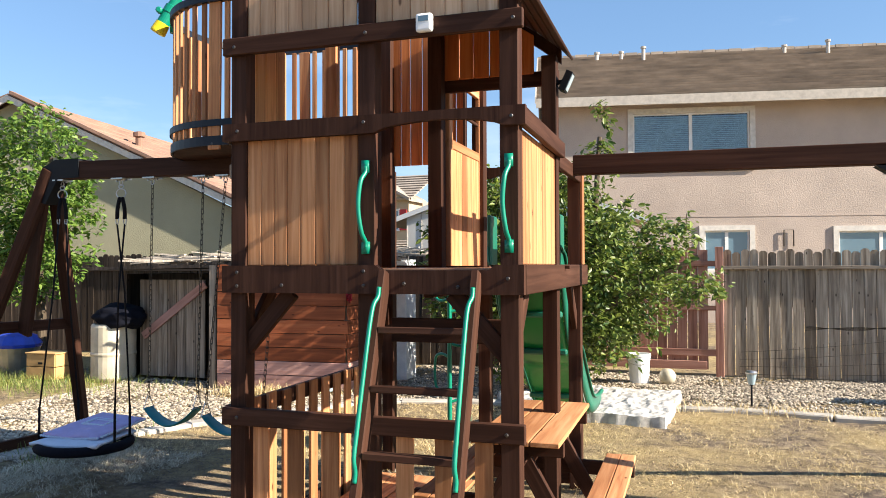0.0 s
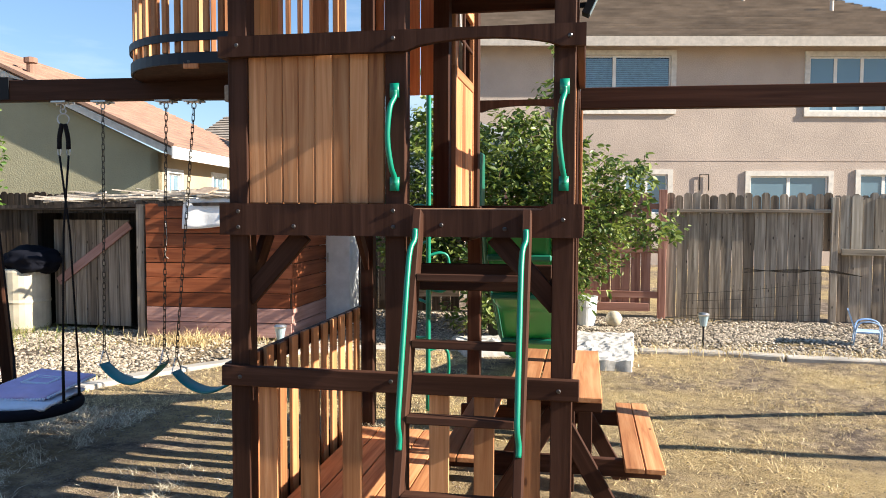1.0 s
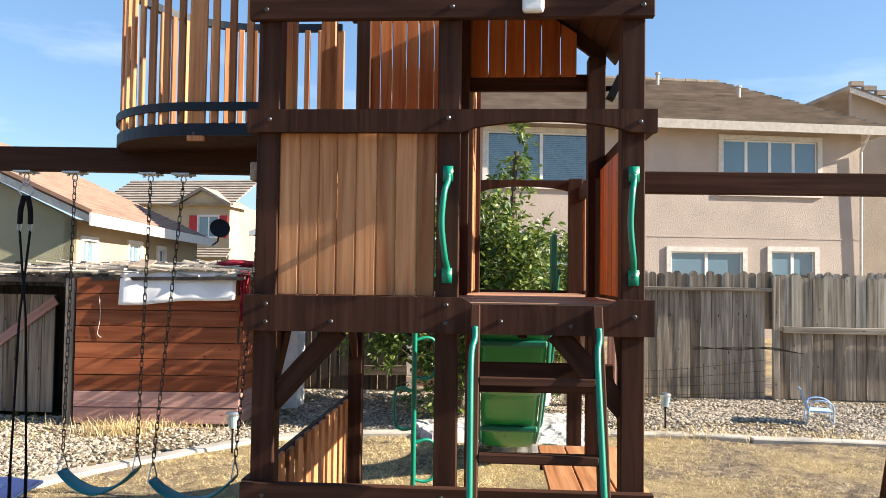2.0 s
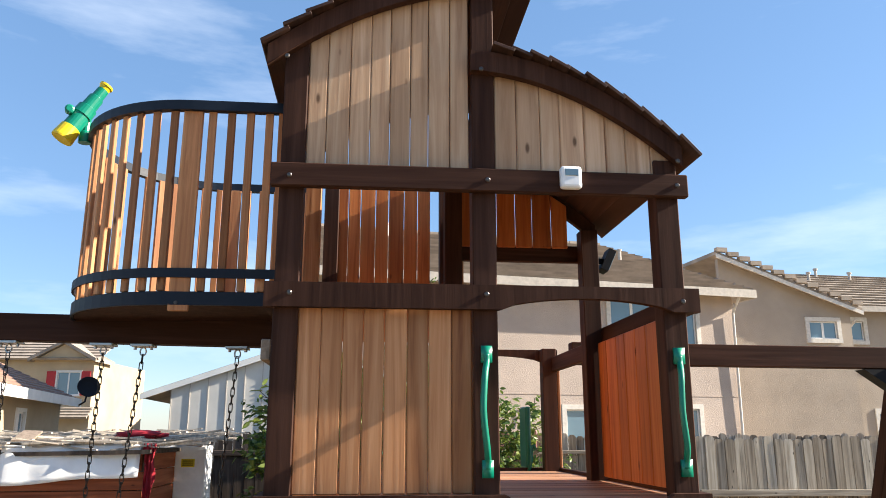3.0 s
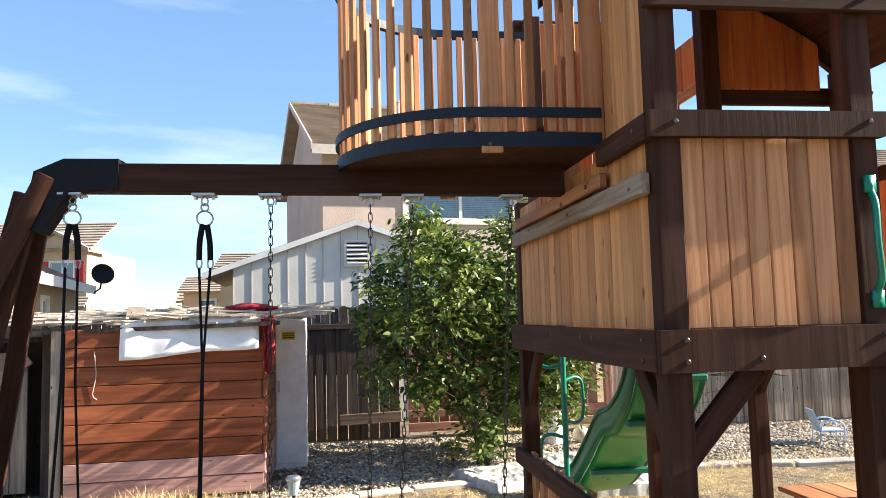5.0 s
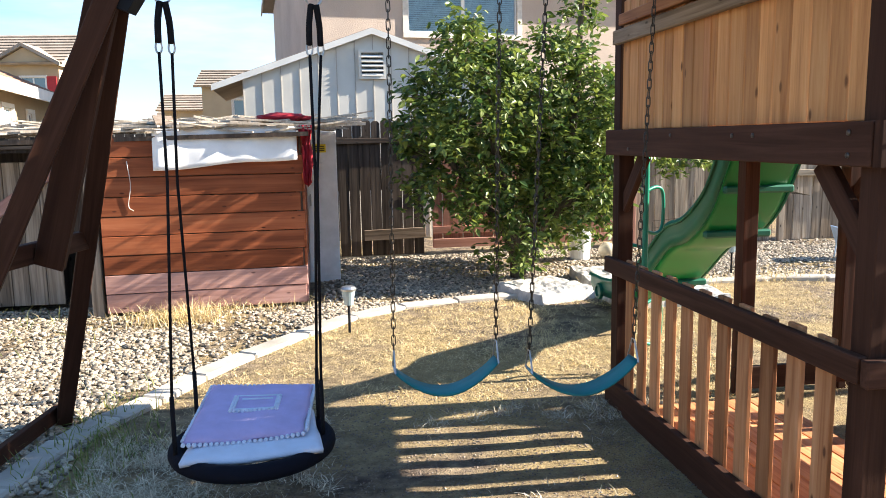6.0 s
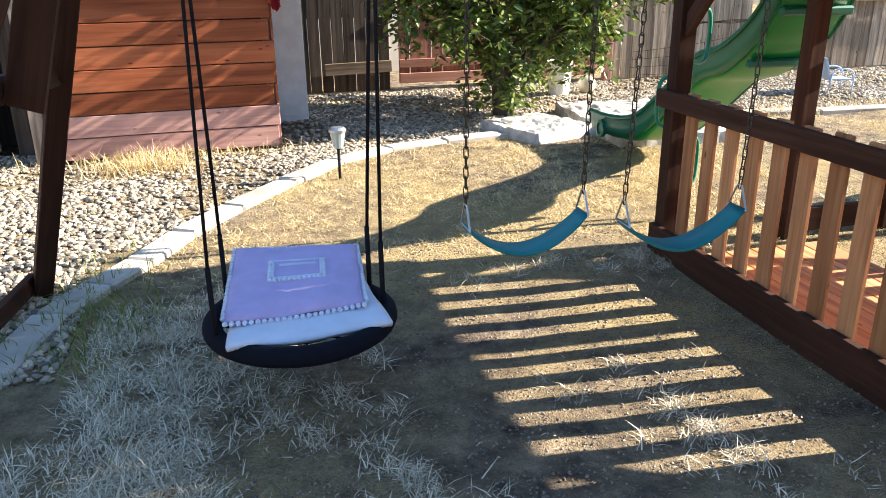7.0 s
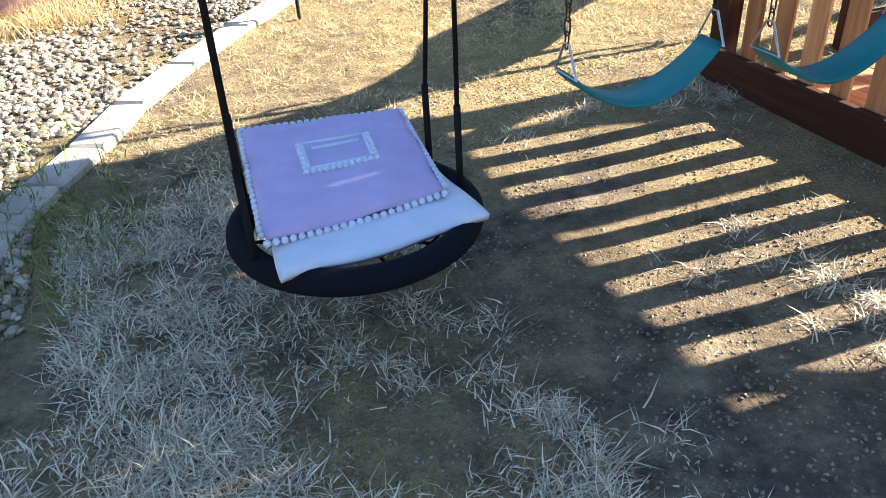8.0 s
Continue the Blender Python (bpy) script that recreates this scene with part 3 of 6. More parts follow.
def band(name, z0, z1, r, thick, label):
    bm = bmesh.new()
    rings = []
    for k in range(49):
        p, nrm = balcony_point(k / 48, r)
        rings.append([bm.verts.new(p + nrm * o + Vector((0, 0, z))) for o, z in ((0, z0), (thick, z0), (thick, z1), (0, z1))])
    for a, b in zip(rings, rings[1:]):
        for k in range(4):
            bm.faces.new((a[k], a[(k + 1) % 4], b[(k + 1) % 4], b[k]))
    bm.faces.new(rings[0])
    bm.faces.new(rings[-1][::-1])
    bmesh.ops.recalc_face_normals(bm, faces=bm.faces)
    return part(name, bm, M_BAND, playset, label)


band("balcony_band", 2.452, 2.492, BR + 0.012, 0.010, "dark metal band")
band("balcony_band", 2.335, 2.392, BR + 0.004, 0.012, "dark metal band")
band("balcony_rail", 3.212, 3.257, BR - 0.012, 0.036, "dark blue-black metal rail")
outline = [balcony_point(k / 32, BR)[0] for k in range(33)]
bm = bmesh.new()
lo = [bm.verts.new((p.x, p.y, 2.335)) for p in outline]
hi = [bm.verts.new((p.x, p.y, 2.396)) for p in outline]
bm.faces.new(lo[::-1])
bm.faces.new(hi)
for k in range(33):
    bm.faces.new((lo[k - 1], lo[k], hi[k], hi[k - 1]))
bmesh.ops.recalc_face_normals(bm, faces=bm.faces)
part("balcony_floor", bm, M_STAIN, playset)
for k in range(33):
    p, nrm = balcony_point((k + 0.4) / 33, BR - 0.006)
    broad = k in (5, 27)
    bar("baluster", (p.x + nrm.x * 0.012 * broad, p.y + nrm.y * 0.012 * broad, 2.31 if broad else 2.398), (p.x, p.y, 3.215), 0.085 if broad else 0.034, 0.018, M_CEDAR, playset, wide=nrm.cross(Vector((0, 0, 1))), bevel=0.003)
for y in (BYC - BR - 0.005, BYC + BR + 0.005):
    bar("board", (XL - 0.08, y, 2.36), (XL - 0.08, y, 3.215), 0.09, 0.02, M_CEDAR, playset)

# swing beams and legs
RBY = 5.28

def beam_y(x):
    """The swing beam runs slightly off square from the tower."""
    return 4.555 - 0.085 * (x + 2.5)


def beam_z(x):
    """Height of the swing beam's lower face."""
    return 2.215 - 0.024 * (x + 2.5)


bar("swing_beam", (-4.56, beam_y(-4.56), beam_z(-4.56) + 0.066), (XL - 0.08, beam_y(XL), beam_z(XL) + 0.066), 0.13, 0.09, M_STAIN, playset, wide=(0, 0, 1))
bar("swing_beam", (XR + 0.05, RBY, 2.275), (6.1, RBY, 2.235), 0.13, 0.09, M_STAIN, playset, wide=(0, 0, 1))


def leg(p0, p1):
    return bar("leg", p0, p1, 0.085, 0.085, M_STAIN, playset, wide=(1, 0.2, 0))


leg((-4.62, 4.71, 2.34), (-5.74, 4.68, -0.03))
leg((-4.65, 4.77, 2.34), (-5.44, 5.96, -0.03))
bar("leg_plate", (-4.71, 4.74, 2.26), (-5.09, 4.93, 1.06), 0.125, 0.04, M_STAIN, playset, wide=(1, -0.1, 0))
bar("ground_rail", (-5.45, 5.94, 0.08), (-5.70, 4.05, 0.08), 0.085, 0.04, M_STAIN, playset, wide=(0, 0, 1))
bar("cross_rail", (-5.06, 5.38, 1.12), (-5.21, 4.70, 1.12), 0.09, 0.036, M_STAIN, playset, wide=(0, 0, 1))
bracket = prism_bm([(-0.12, -0.16), (-0.04, -0.19), (0.09, 0.0), (0.30, 0.0), (0.30, 0.14), (0.06, 0.145), (-0.07, 0.09)], -0.052, 0.052)
part("corner_bracket", bracket, M_BLACK, playset, "black metal corner bracket", m=Matrix.Translation((-4.60, beam_y(-4.6), beam_z(-4.6) + 0.002)) @ pose(0, 0, 0, 0, 0, -4.8))
leg((1.36, RBY - 0.03, 2.24), (1.75, RBY - 1.5, -0.03))
leg((1.36, RBY + 0.03, 2.24), (1.75, RBY + 1.5, -0.03))
part("corner_bracket", prism_bm([(-0.26, 0.0), (0.02, 0.0), (0.02, -0.19)], -0.05, 0.05), M_BLACK, playset, "black metal corner bracket", m=Matrix.Translation((1.34, RBY, 2.192)))
leg((5.95, RBY - 0.03, 2.22), (6.4, RBY - 1.5, -0.03))
leg((5.95, RBY + 0.03, 2.22), (6.4, RBY + 1.5, -0.03))
# bolts
bolt_bm = lathe_bm([(0.0095, 0.0), (0.0095, 0.003), (0.006, 0.006)], 10)
bolt_me = bpy.data.meshes.new("bolt")
bolt_bm.to_mesh(bolt_me)
bolt_bm.free()
F0 = FY - 0.018
for x, z in [(-2.21, 1.57), (-2.21, 1.50), (-1.95, 1.505), (-1.50, 1.575), (-1.50, 1.505), (-1.29, 1.515), (-1.02, 1.50), (-0.78, 1.54), (-2.21, 2.30), (-1.50, 2.305), (-0.76, 2.29), (-2.23, 2.74), (-1.49, 2.745), (-0.75, 2.745), (-2.21, 0.825), (-1.51, 0.835), (-0.79, 0.825), (-0.74, 2.845), (-2.26, 3.22), (-1.51, 3.20)]:
    part_of("bolt", bolt_me, M_BOLT, playset, m=Matrix.Translation((x, F0, z)) @ pose(0, 0, 0, 90, 0, 0))
for y, z in [(3.66, 1.57), (3.66, 1.50), (4.2, 1.565), (4.35, 1.565), (4.9, 1.57), (5.4, 1.50), (3.66, 2.30)]:
    part_of("bolt", bolt_me, M_BOLT, playset, m=Matrix.Translation((SXL - 0.018, y, z)) @ pose(0, 0, 0, 0, -90, 0))
for p, q in ((4.18, 2.19), (4.55, 2.17)):
    part_of("bolt", bolt_me, M_BOLT, playset, m=Matrix.Translation((SXL - 0.024, p, q)) @ pose(0, 0, 0, 0, -90, 0))
for s in (5, 27):
    p, nrm = balcony_point((s + 0.4) / 33, BR + 0.012)
    part_of("bolt", bolt_me, M_BOLT, playset, m=Matrix.Translation((p.x, p.y, 2.345)) @ Vector((0, 0, 1)).rotation_difference(nrm).to_matrix().to_4x4())


# green hand grips on the posts
def grip(x, parent):
    path = smooth_path([(0, -0.008, 0.40), (0, -0.012, 0.37), (-0.012, -0.045, 0.32), (-0.02, -0.055, 0.20), (-0.008, -0.045, 0.08), (0, -0.012, 0.03), (0, -0.008, 0.0)], 5)
    bm = tube_bm(path, 0.012, 8)
    boxes_bm([((-0.02, -0.014, 0.37), (0.02, 0.0, 0.43)), ((-0.02, -0.014, -0.03), (0.02, 0.0, 0.03))], bm)
    part("hand_grip", bm, M_GREEN, parent, "green plastic hand grip", m=Matrix.Translation((x, YF - 0.046, 1.69)), smooth=True)


grip(XM, playset)
grip(XR, playset)

# ---- ladder ----
ladder = thing("ladder", (-1.15, 2.97, 0), "brown wooden ladder with green hand rails against the deck", "ladder")


def ladder_y(z):
    return 2.97 + 0.345 * z


for x in (-1.385, -0.925):
    bar("side_rail", (x, ladder_y(0.0), -0.02), (x, ladder_y(1.57), 1.57), 0.036, 0.085, M_STAIN, ladder)
for z in (1.30, 1.04, 0.76, 0.48, 0.21):
    bar("rung", (-1.367, ladder_y(z), z), (-0.943, ladder_y(z), z), 0.032, 0.085, M_STAIN, ladder, wide=(0, 0.1, 1))
for x, s in ((-1.385, -1), (-0.925, -1)):
    path = smooth_path([(x, ladder_y(1.49) - 0.045, 1.50), (x, ladder_y(1.46) - 0.05, 1.455), (x + s * 0.012, ladder_y(1.40) - 0.075, 1.385), (x + s * 0.010, ladder_y(1.1) - 0.08, 1.08), (x + s * 0.008, ladder_y(0.9) - 0.08, 0.87), (x + s * 0.006, ladder_y(0.78) - 0.075, 0.76), (x, ladder_y(0.71) - 0.05, 0.70), (x, ladder_y(0.67) - 0.045, 0.655)], 6)
    part("hand_rail", tube_bm(path, 0.0115, 8), M_GREEN, ladder, "green plastic hand rail", smooth=True)

# ---- slide ----
slide = thing("slide", (-1.1, 7.0, 0), "green plastic wave slide behind the play tower", "slide")
prof = smooth_path([(0, 5.66, 1.55), (0, 5.88, 1.47), (0, 6.15, 1.05), (0, 6.45, 0.82), (0, 6.75, 0.72), (0, 7.1, 0.46), (0, 7.5, 0.20), (0, 7.9, 0.12), (0, 8.3, 0.11)], 6)


def slide_strip(section, name, mat, thick):
    """Sweeps a list of (x, height over the bed) along the slide, with thickness."""
    bm = bmesh.new()
    rings = []
    for p in prof:
        rings.append([bm.verts.new((-1.17 + x, p.y, max(0.03, p.z + h))) for x, h in section])
    n = len(section)
    for a, b in zip(rings, rings[1:]):
        for k in range(n - 1):
            bm.faces.new((a[k], b[k], b[k + 1], a[k + 1]))
    ob = part(name, bm, mat, slide, smooth=True)
    sol = ob.modifiers.new("thick", "SOLIDIFY")
    sol.thickness = thick
    return ob


slide_strip([(-0.235, 0.02), (-0.19, -0.01), (0.0, -0.02), (0.19, -0.01), (0.235, 0.02)], "bed", M_SLIDE, 0.02)
slide_strip([(-0.240, 0.02), (-0.262, 0.10), (-0.266, 0.19), (-0.29, 0.20), (-0.305, 0.17)], "side_wall", M_SLIDEDARK, 0.016)
slide_strip([(0.305, 0.17), (0.29, 0.20), (0.266, 0.19), (0.262, 0.10), (0.240, 0.02)], "side_wall", M_SLIDEDARK, 0.016)
for k in (9, 14, 30):
    p, q = prof[k], prof[k + 1]
    bar("rib", (-1.41, p.y, p.z - 0.05), (-0.93, p.y, p.z - 0.05), 0.05, 0.05, M_SLIDEDARK, slide, wide=(0, 0, 1), bevel=0.012)
part("foot_boss", lathe_bm([(0.075, 0), (0.075, 0.03), (0.05, 0.035), (0.05, 0.02), (0.025, 0.02)], 18), M_SLIDEDARK, slide, m=Matrix.Translation((-1.445, 8.06, 0.17)) @ pose(0, 0, 0, 0, -90, 0))
bar("entry_hood", (-1.43, 5.79, 1.60), (-1.43, 5.79, 1.98), 0.035, 0.20, M_SLIDEDARK, slide, wide=(1, 0, 0), bevel=0.012)
bar("entry_hood", (-0.91, 5.79, 1.60), (-0.91, 5.79, 1.98), 0.035, 0.20, M_SLIDEDARK, slide, wide=(1, 0, 0), bevel=0.012)

# ---- climbing pole behind the deck ----
pole = thing("climbing_pole", (-1.88, 6.12, 0), "green metal climbing pole with looped steps behind the tower", "climbing pole")
part("pole_tube", tube_bm(smooth_path([(-1.88, 6.12, -0.05), (-1.88, 6.12, 1.3), (-1.88, 6.12, 2.45), (-1.88, 6.05, 2.55), (-1.88, 5.72, 2.58)], 6), 0.019, 10), M_GREEN, pole, smooth=True)
for k, z in enumerate((0.35, 0.72, 1.09, 1.46, 1.83)):
    s = -1 if k % 2 else 1
    loop = smooth_path([(0, 0, 0.13), (s * 0.10, 0, 0.15), (s * 0.16, 0, 0.10), (s * 0.16, 0, -0.10), (s * 0.10, 0, -0.15), (0, 0, -0.13)], 5)
    part("step_loop", tube_bm(loop, 0.012, 8), M_GREEN, pole, m=Matrix.Translation((-1.88, 6.12, z)) @ pose(0, 0, 0, 0, 0, 25 * s), smooth=True)

# ---- picnic table ----
table = thing("picnic_table", (-0.8, 4.4, 0), "cedar picnic table with two benches built under the deck", "picnic table")
for k in range(3):
    x = -0.98 + 0.152 * k
    bar("table_board", (x, 3.84, 0.715), (x, 5.02, 0.715), 0.146, 0.026, M_CEDAR, table, bevel=0.004)
for x0 in (-0.455, -1.32):
    for k in range(2):
        bar("bench_board", (x0 + 0.092 * k, 3.83, 0.405), (x0 + 0.092 * k, 5.02, 0.405), 0.088, 0.026, M_CEDAR, table, bevel=0.004)
for y in (3.98, 4.86):
    bar("table_bearer", (-1.05, y, 0.665), (-0.60, y, 0.665), 0.075, 0.036, M_STAIN, table, wide=(0, 0, 1))
    bar("bench_bearer", (-1.42, y + 0.037, 0.355), (-0.32, y + 0.037, 0.355), 0.085, 0.036, M_STAIN, table, wide=(0, 0, 1))
    bar("table_leg", (-0.82, y, 0.63), (-0.45, y, -0.02), 0.085, 0.036, M_STAIN, table)
    bar("table_leg", (-0.82, y - 0.037, 0.63), (-1.20, y - 0.037, -0.02), 0.085, 0.036, M_STAIN, table)
    bar("table_post", (-0.68, y + 0.074, 0.63), (-0.68, y + 0.074, 0.33), 0.07, 0.036, M_STAIN, table)

# ---- telescope ----
scope = thing("toy_telescope", (-3.37, 4.50, 3.22), "green and yellow plastic toy telescope on the balcony rail", "telescope")
SM = Matrix.Translation((-3.35, 4.46, 3.345)) @ Matrix.Scale(0.86, 4) @ Vector((0, 0, 1)).rotation_difference(Vector((0.44, 0.20, 0.88)).normalized()).to_matrix().to_4x4()
part("tube", lathe_bm([(0.052, -0.12), (0.050, -0.02), (0.056, -0.018), (0.054, 0.04), (0.044, 0.045), (0.042, 0.12), (0.034, 0.125), (0.033, 0.185)], 20), M_GREEN, scope, m=SM, smooth=False)
part("lens_hood", lathe_bm([(0.046, -0.20), (0.060, -0.20), (0.062, -0.19), (0.056, -0.115), (0.05, -0.115)], 20), M_YELLOW, scope, "yellow plastic lens hood", m=SM)
part("eyepiece", lathe_bm([(0.028, 0.18), (0.034, 0.205), (0.040, 0.21), (0.040, 0.222), (0.02, 0.222)], 18), M_YELLOW, scope, "yellow plastic eyepiece", m=SM)
part("mount", lathe_bm([(0.03, 0), (0.03, 0.05), (0.022, 0.06), (0.022, 0.13)], 14), M_GREEN, scope, m=Matrix.Translation((-3.345, 4.50, 3.205)))
part("side_knob", lathe_bm([(0.022, 0), (0.022, 0.03), (0.014, 0.035)], 12), M_GREEN, scope, m=Matrix.Translation((-3.40, 4.42, 3.34)) @ pose(0, 0, 0, 90, 0, 20))


# ---- solar lamps on the tower ----
def wall_lamp(m):
    lamp_ob = thing("solar_wall_lamp", m, "small white solar lamp fixed to the brown rail", "lamp")
    bm = boxes_bm([((-0.042, -0.045, 0.0), (0.042, 0.045, 0.036))])
    bmesh.ops.bevel(bm, geom=bm.edges[:], offset=0.014, segments=3, affect="EDGES", profile=0.5)
    part("housing", bm, M_WHITE, lamp_ob, m=m)
    part("solar_cell", boxes_bm([((-0.025, 0.004, 0.030), (0.025, 0.030, 0.039))]), M_GLASS, lamp_ob, "dark glossy solar cell", m=m)
    return lamp_ob


wall_lamp(Matrix.Translation((-1.175, FY - 0.019, 2.755)) @ pose(0, 0, 0, 90, 0, 0))
side_lamp = thing("solar_flood_lamp", (XR + 0.05, YM, 2.70), "dark solar flood lamp on the tower's post", "lamp")
part("lamp_head", boxes_bm([((-0.02, -0.045, -0.06), (0.02, 0.045, 0.06))]), M_BLACK, side_lamp, m=Matrix.Translation((XR + 0.10, YM, 2.70)) @ pose(0, 0, 0, 0, 25, 0))
part("lamp_arm", boxes_bm([((0, -0.012, -0.012), (0.06, 0.012, 0.012))]), M_BLACK, side_lamp, m=Matrix.Translation((XR + 0.045, YM, 2.70)))
part("lens", boxes_bm([((0.02, -0.035, -0.05), (0.024, 0.035, 0.05))]), M_CLEAR, side_lamp, "clear lens", m=Matrix.Translation((XR + 0.10, YM, 2.70)) @ pose(0, 0, 0, 0, 25, 0))


# ---- swings ----
def chain_bm(top, bottom):
    """Oval links, each turned against the next."""
    top, bottom = Vector(top), Vector(bottom)
    n = int((top - bottom).length / 0.036)
    m0, _ = axes(bottom, top, (1, 0, 0))
    bm = bmesh.new()
    for k in range(n):
        c = bottom.lerp(top, (k + 0.5) / n)
        m = m0.copy()
        m.translation = c
        ring = []
        for j in range(10):
            a = 2 * math.pi * j / 10
            u, v = 0.0085 * math.cos(a), 0.0125 * math.sin(a) + (0.0115 if math.sin(a) > 0 else -0.0115)
            p = Vector((u, 0, v)) if k % 2 else Vector((0, u, v))
            ring.append(m @ p)
        tube_bm(ring, 0.0026, 5, True, bm)
    return bm


def hanger(x, parent):
    y, z = beam_y(x), beam_z(x)
    bm = boxes_bm([((x - 0.05, y - 0.05, z - 0.012), (x + 0.05, y + 0.05, z - 0.002))])
    tube_bm([(x + 0.014 * math.cos(a), y, z - 0.034 + 0.02 * math.sin(a)) for a in [2 * math.pi * j / 10 for j in range(10)]], 0.004, 6, True, bm)
    for d in (-0.038, 0.038):
        bmesh.ops.create_cone(bm, cap_ends=True, segments=8, radius1=0.008, radius2=0.008, depth=0.014, matrix=Matrix.Translation((x + d, y, z - 0.018)))
    part("hanger", bm, M_STEEL, parent, "galvanised steel hanger")


def belt_swing(xa, xb, ya, yb, tops, label):
    """A sling seat on two chains; its ends hang at (xa, ya) and (xb, yb), from the beam at tops."""
    swing = thing("belt_swing", ((xa + xb) / 2, (ya + yb) / 2, 0.45), label, "swing", "belt swings under the beam")
    a, b = Vector((xa, ya, 0.675)), Vector((xb, yb, 0.705))
    ta, tb = [Vector((x, beam_y(x), beam_z(x) - 0.05)) for x in tops]
    for t, e in ((ta, a), (tb, b)):
        part("chain", chain_bm(t, e), M_CHAIN, swing)
        hanger(t.x, swing)
        tri = [e + Vector((0, -0.055, -0.075)), e + Vector((0, 0.055, -0.075)), e + Vector((0, 0.012, 0.01)), e + Vector((0, -0.012, 0.01))]
        part("shackle", tube_bm(tri, 0.004, 6, True), M_STEEL, swing, "bare steel shackle")
    bm = bmesh.new()
    rows = []
    n = 18
    for k in range(n + 1):
        u = k / n
        p = a.lerp(b, u)
        z = 0.60 + 0.03 * u - 0.115 * math.sin(math.pi * u) ** 0.85
        w = 0.052 + 0.016 * math.sin(math.pi * u)
        rows.append([bm.verts.new((p.x, p.y + s * w, z + h)) for s, h in ((-1, 0), (-0.85, -0.008), (0.85, -0.008), (1, 0), (0.85, 0.008), (-0.85, 0.008))])
    for r, q in zip(rows, rows[1:]):
        for k in range(6):
            bm.faces.new((r[k], r[(k + 1) % 6], q[(k + 1) % 6], q[k]))
    bm.faces.new(rows[0][::-1])
    bm.faces.new(rows[-1])
    bmesh.ops.recalc_face_normals(bm, faces=bm.faces)
    part("seat", bm, M_TEAL, swing, "teal rubber sling seat", smooth=True)
    return swing


belt_swing(-3.655, -3.22, 4.64, 4.60, (-3.64, -3.19), "teal rubber belt swing hanging on dark chains")
belt_swing(-3.095, -2.645, 4.52, 4.49, (-3.0, -2.55), "teal rubber belt swing hanging on dark chains beside the pickets")

SC = Vector((-4.26, 4.69, 0.298))
saucer = thing("saucer_swing", SC, "round black web saucer swing hanging on black ropes", "swing")
ring = [SC + Vector((0.312 * math.cos(a), 0.305 * math.sin(a), 0.0)) for a in [2 * math.pi * j / 48 for j in range(48)]]
part("rim", tube_bm(ring, 0.036, 12, True), M_BLACKFABRIC, saucer, smooth=True)
bm = bmesh.new()
for j in range(12):
    a = 2 * math.pi * j / 12
    tube_bm([SC + Vector((0.285 * math.cos(a) * u, 0.26 * math.sin(a) * u, -0.035 * (1 - u * u))) for u in (0.06, 0.4, 0.75, 1.0)], 0.005, 5, False, bm)
for r in (0.08, 0.16, 0.24):
    tube_bm([SC + Vector((r * math.cos(a), r * math.sin(a), -0.035 * (1 - (r / 0.32) ** 2))) for a in [2 * math.pi * j / 24 for j in range(24)]], 0.004, 5, True, bm)
part("web", bm, M_ROPE, saucer)
for hx, ends in ((-4.52, ((-4.555, 4.56), (-4.52, 4.90))), (-3.935, ((-3.985, 4.84), (-3.965, 4.66)))):
    hanger(hx, saucer)
    hy, hz = beam_y(hx), beam_z(hx)
    for r0, z0 in ((0.016, hz - 0.062), (0.034, hz - 0.112)):
        ringp = [(hx + r0 * math.cos(a), hy + 0.3 * r0 * math.cos(a), z0 + r0 * math.sin(a)) for a in [2 * math.pi * j / 14 for j in range(14)]]
        part("steel_ring", tube_bm(ringp, 0.0045, 6, True), M_STEEL, saucer, "bare steel ring")
    for d in (-1, 1):
        part("strap", tube_bm(smooth_path([(hx + d * 0.010, hy, hz - 0.14), (hx + d * 0.020, hy + d * 0.012, hz - 0.22), (hx + d * 0.022, hy + d * 0.014, hz - 0.30)], 4), 0.014, 6), M_ROPE, saucer, "black webbing strap", smooth=True)
        part("carabiner", tube_bm([(hx + d * 0.022 + 0.012 * math.cos(a), hy + d * 0.014, hz - 0.315 + 0.026 * math.sin(a)) for a in [2 * math.pi * j / 10 for j in range(10)]], 0.004, 6, True), M_STEEL, saucer, "small steel carabiner")
    for d, (ex, ey) in zip((-1, 1), ends):
        part("rope", tube_bm([(hx + d * 0.022, hy + d * 0.014, hz - 0.335), (hx + (ex - hx) * 0.4, hy + (ey - hy) * 0.4, 1.42), (ex, ey, 0.55)], 0.0065, 6), M_ROPE, saucer, smooth=True)
        part("rope_sleeve", tube_bm([(ex, ey, 0.57), (ex, ey, 0.43), (ex, ey, 0.298)], 0.0095, 8), M_ROPE, saucer, smooth=True)


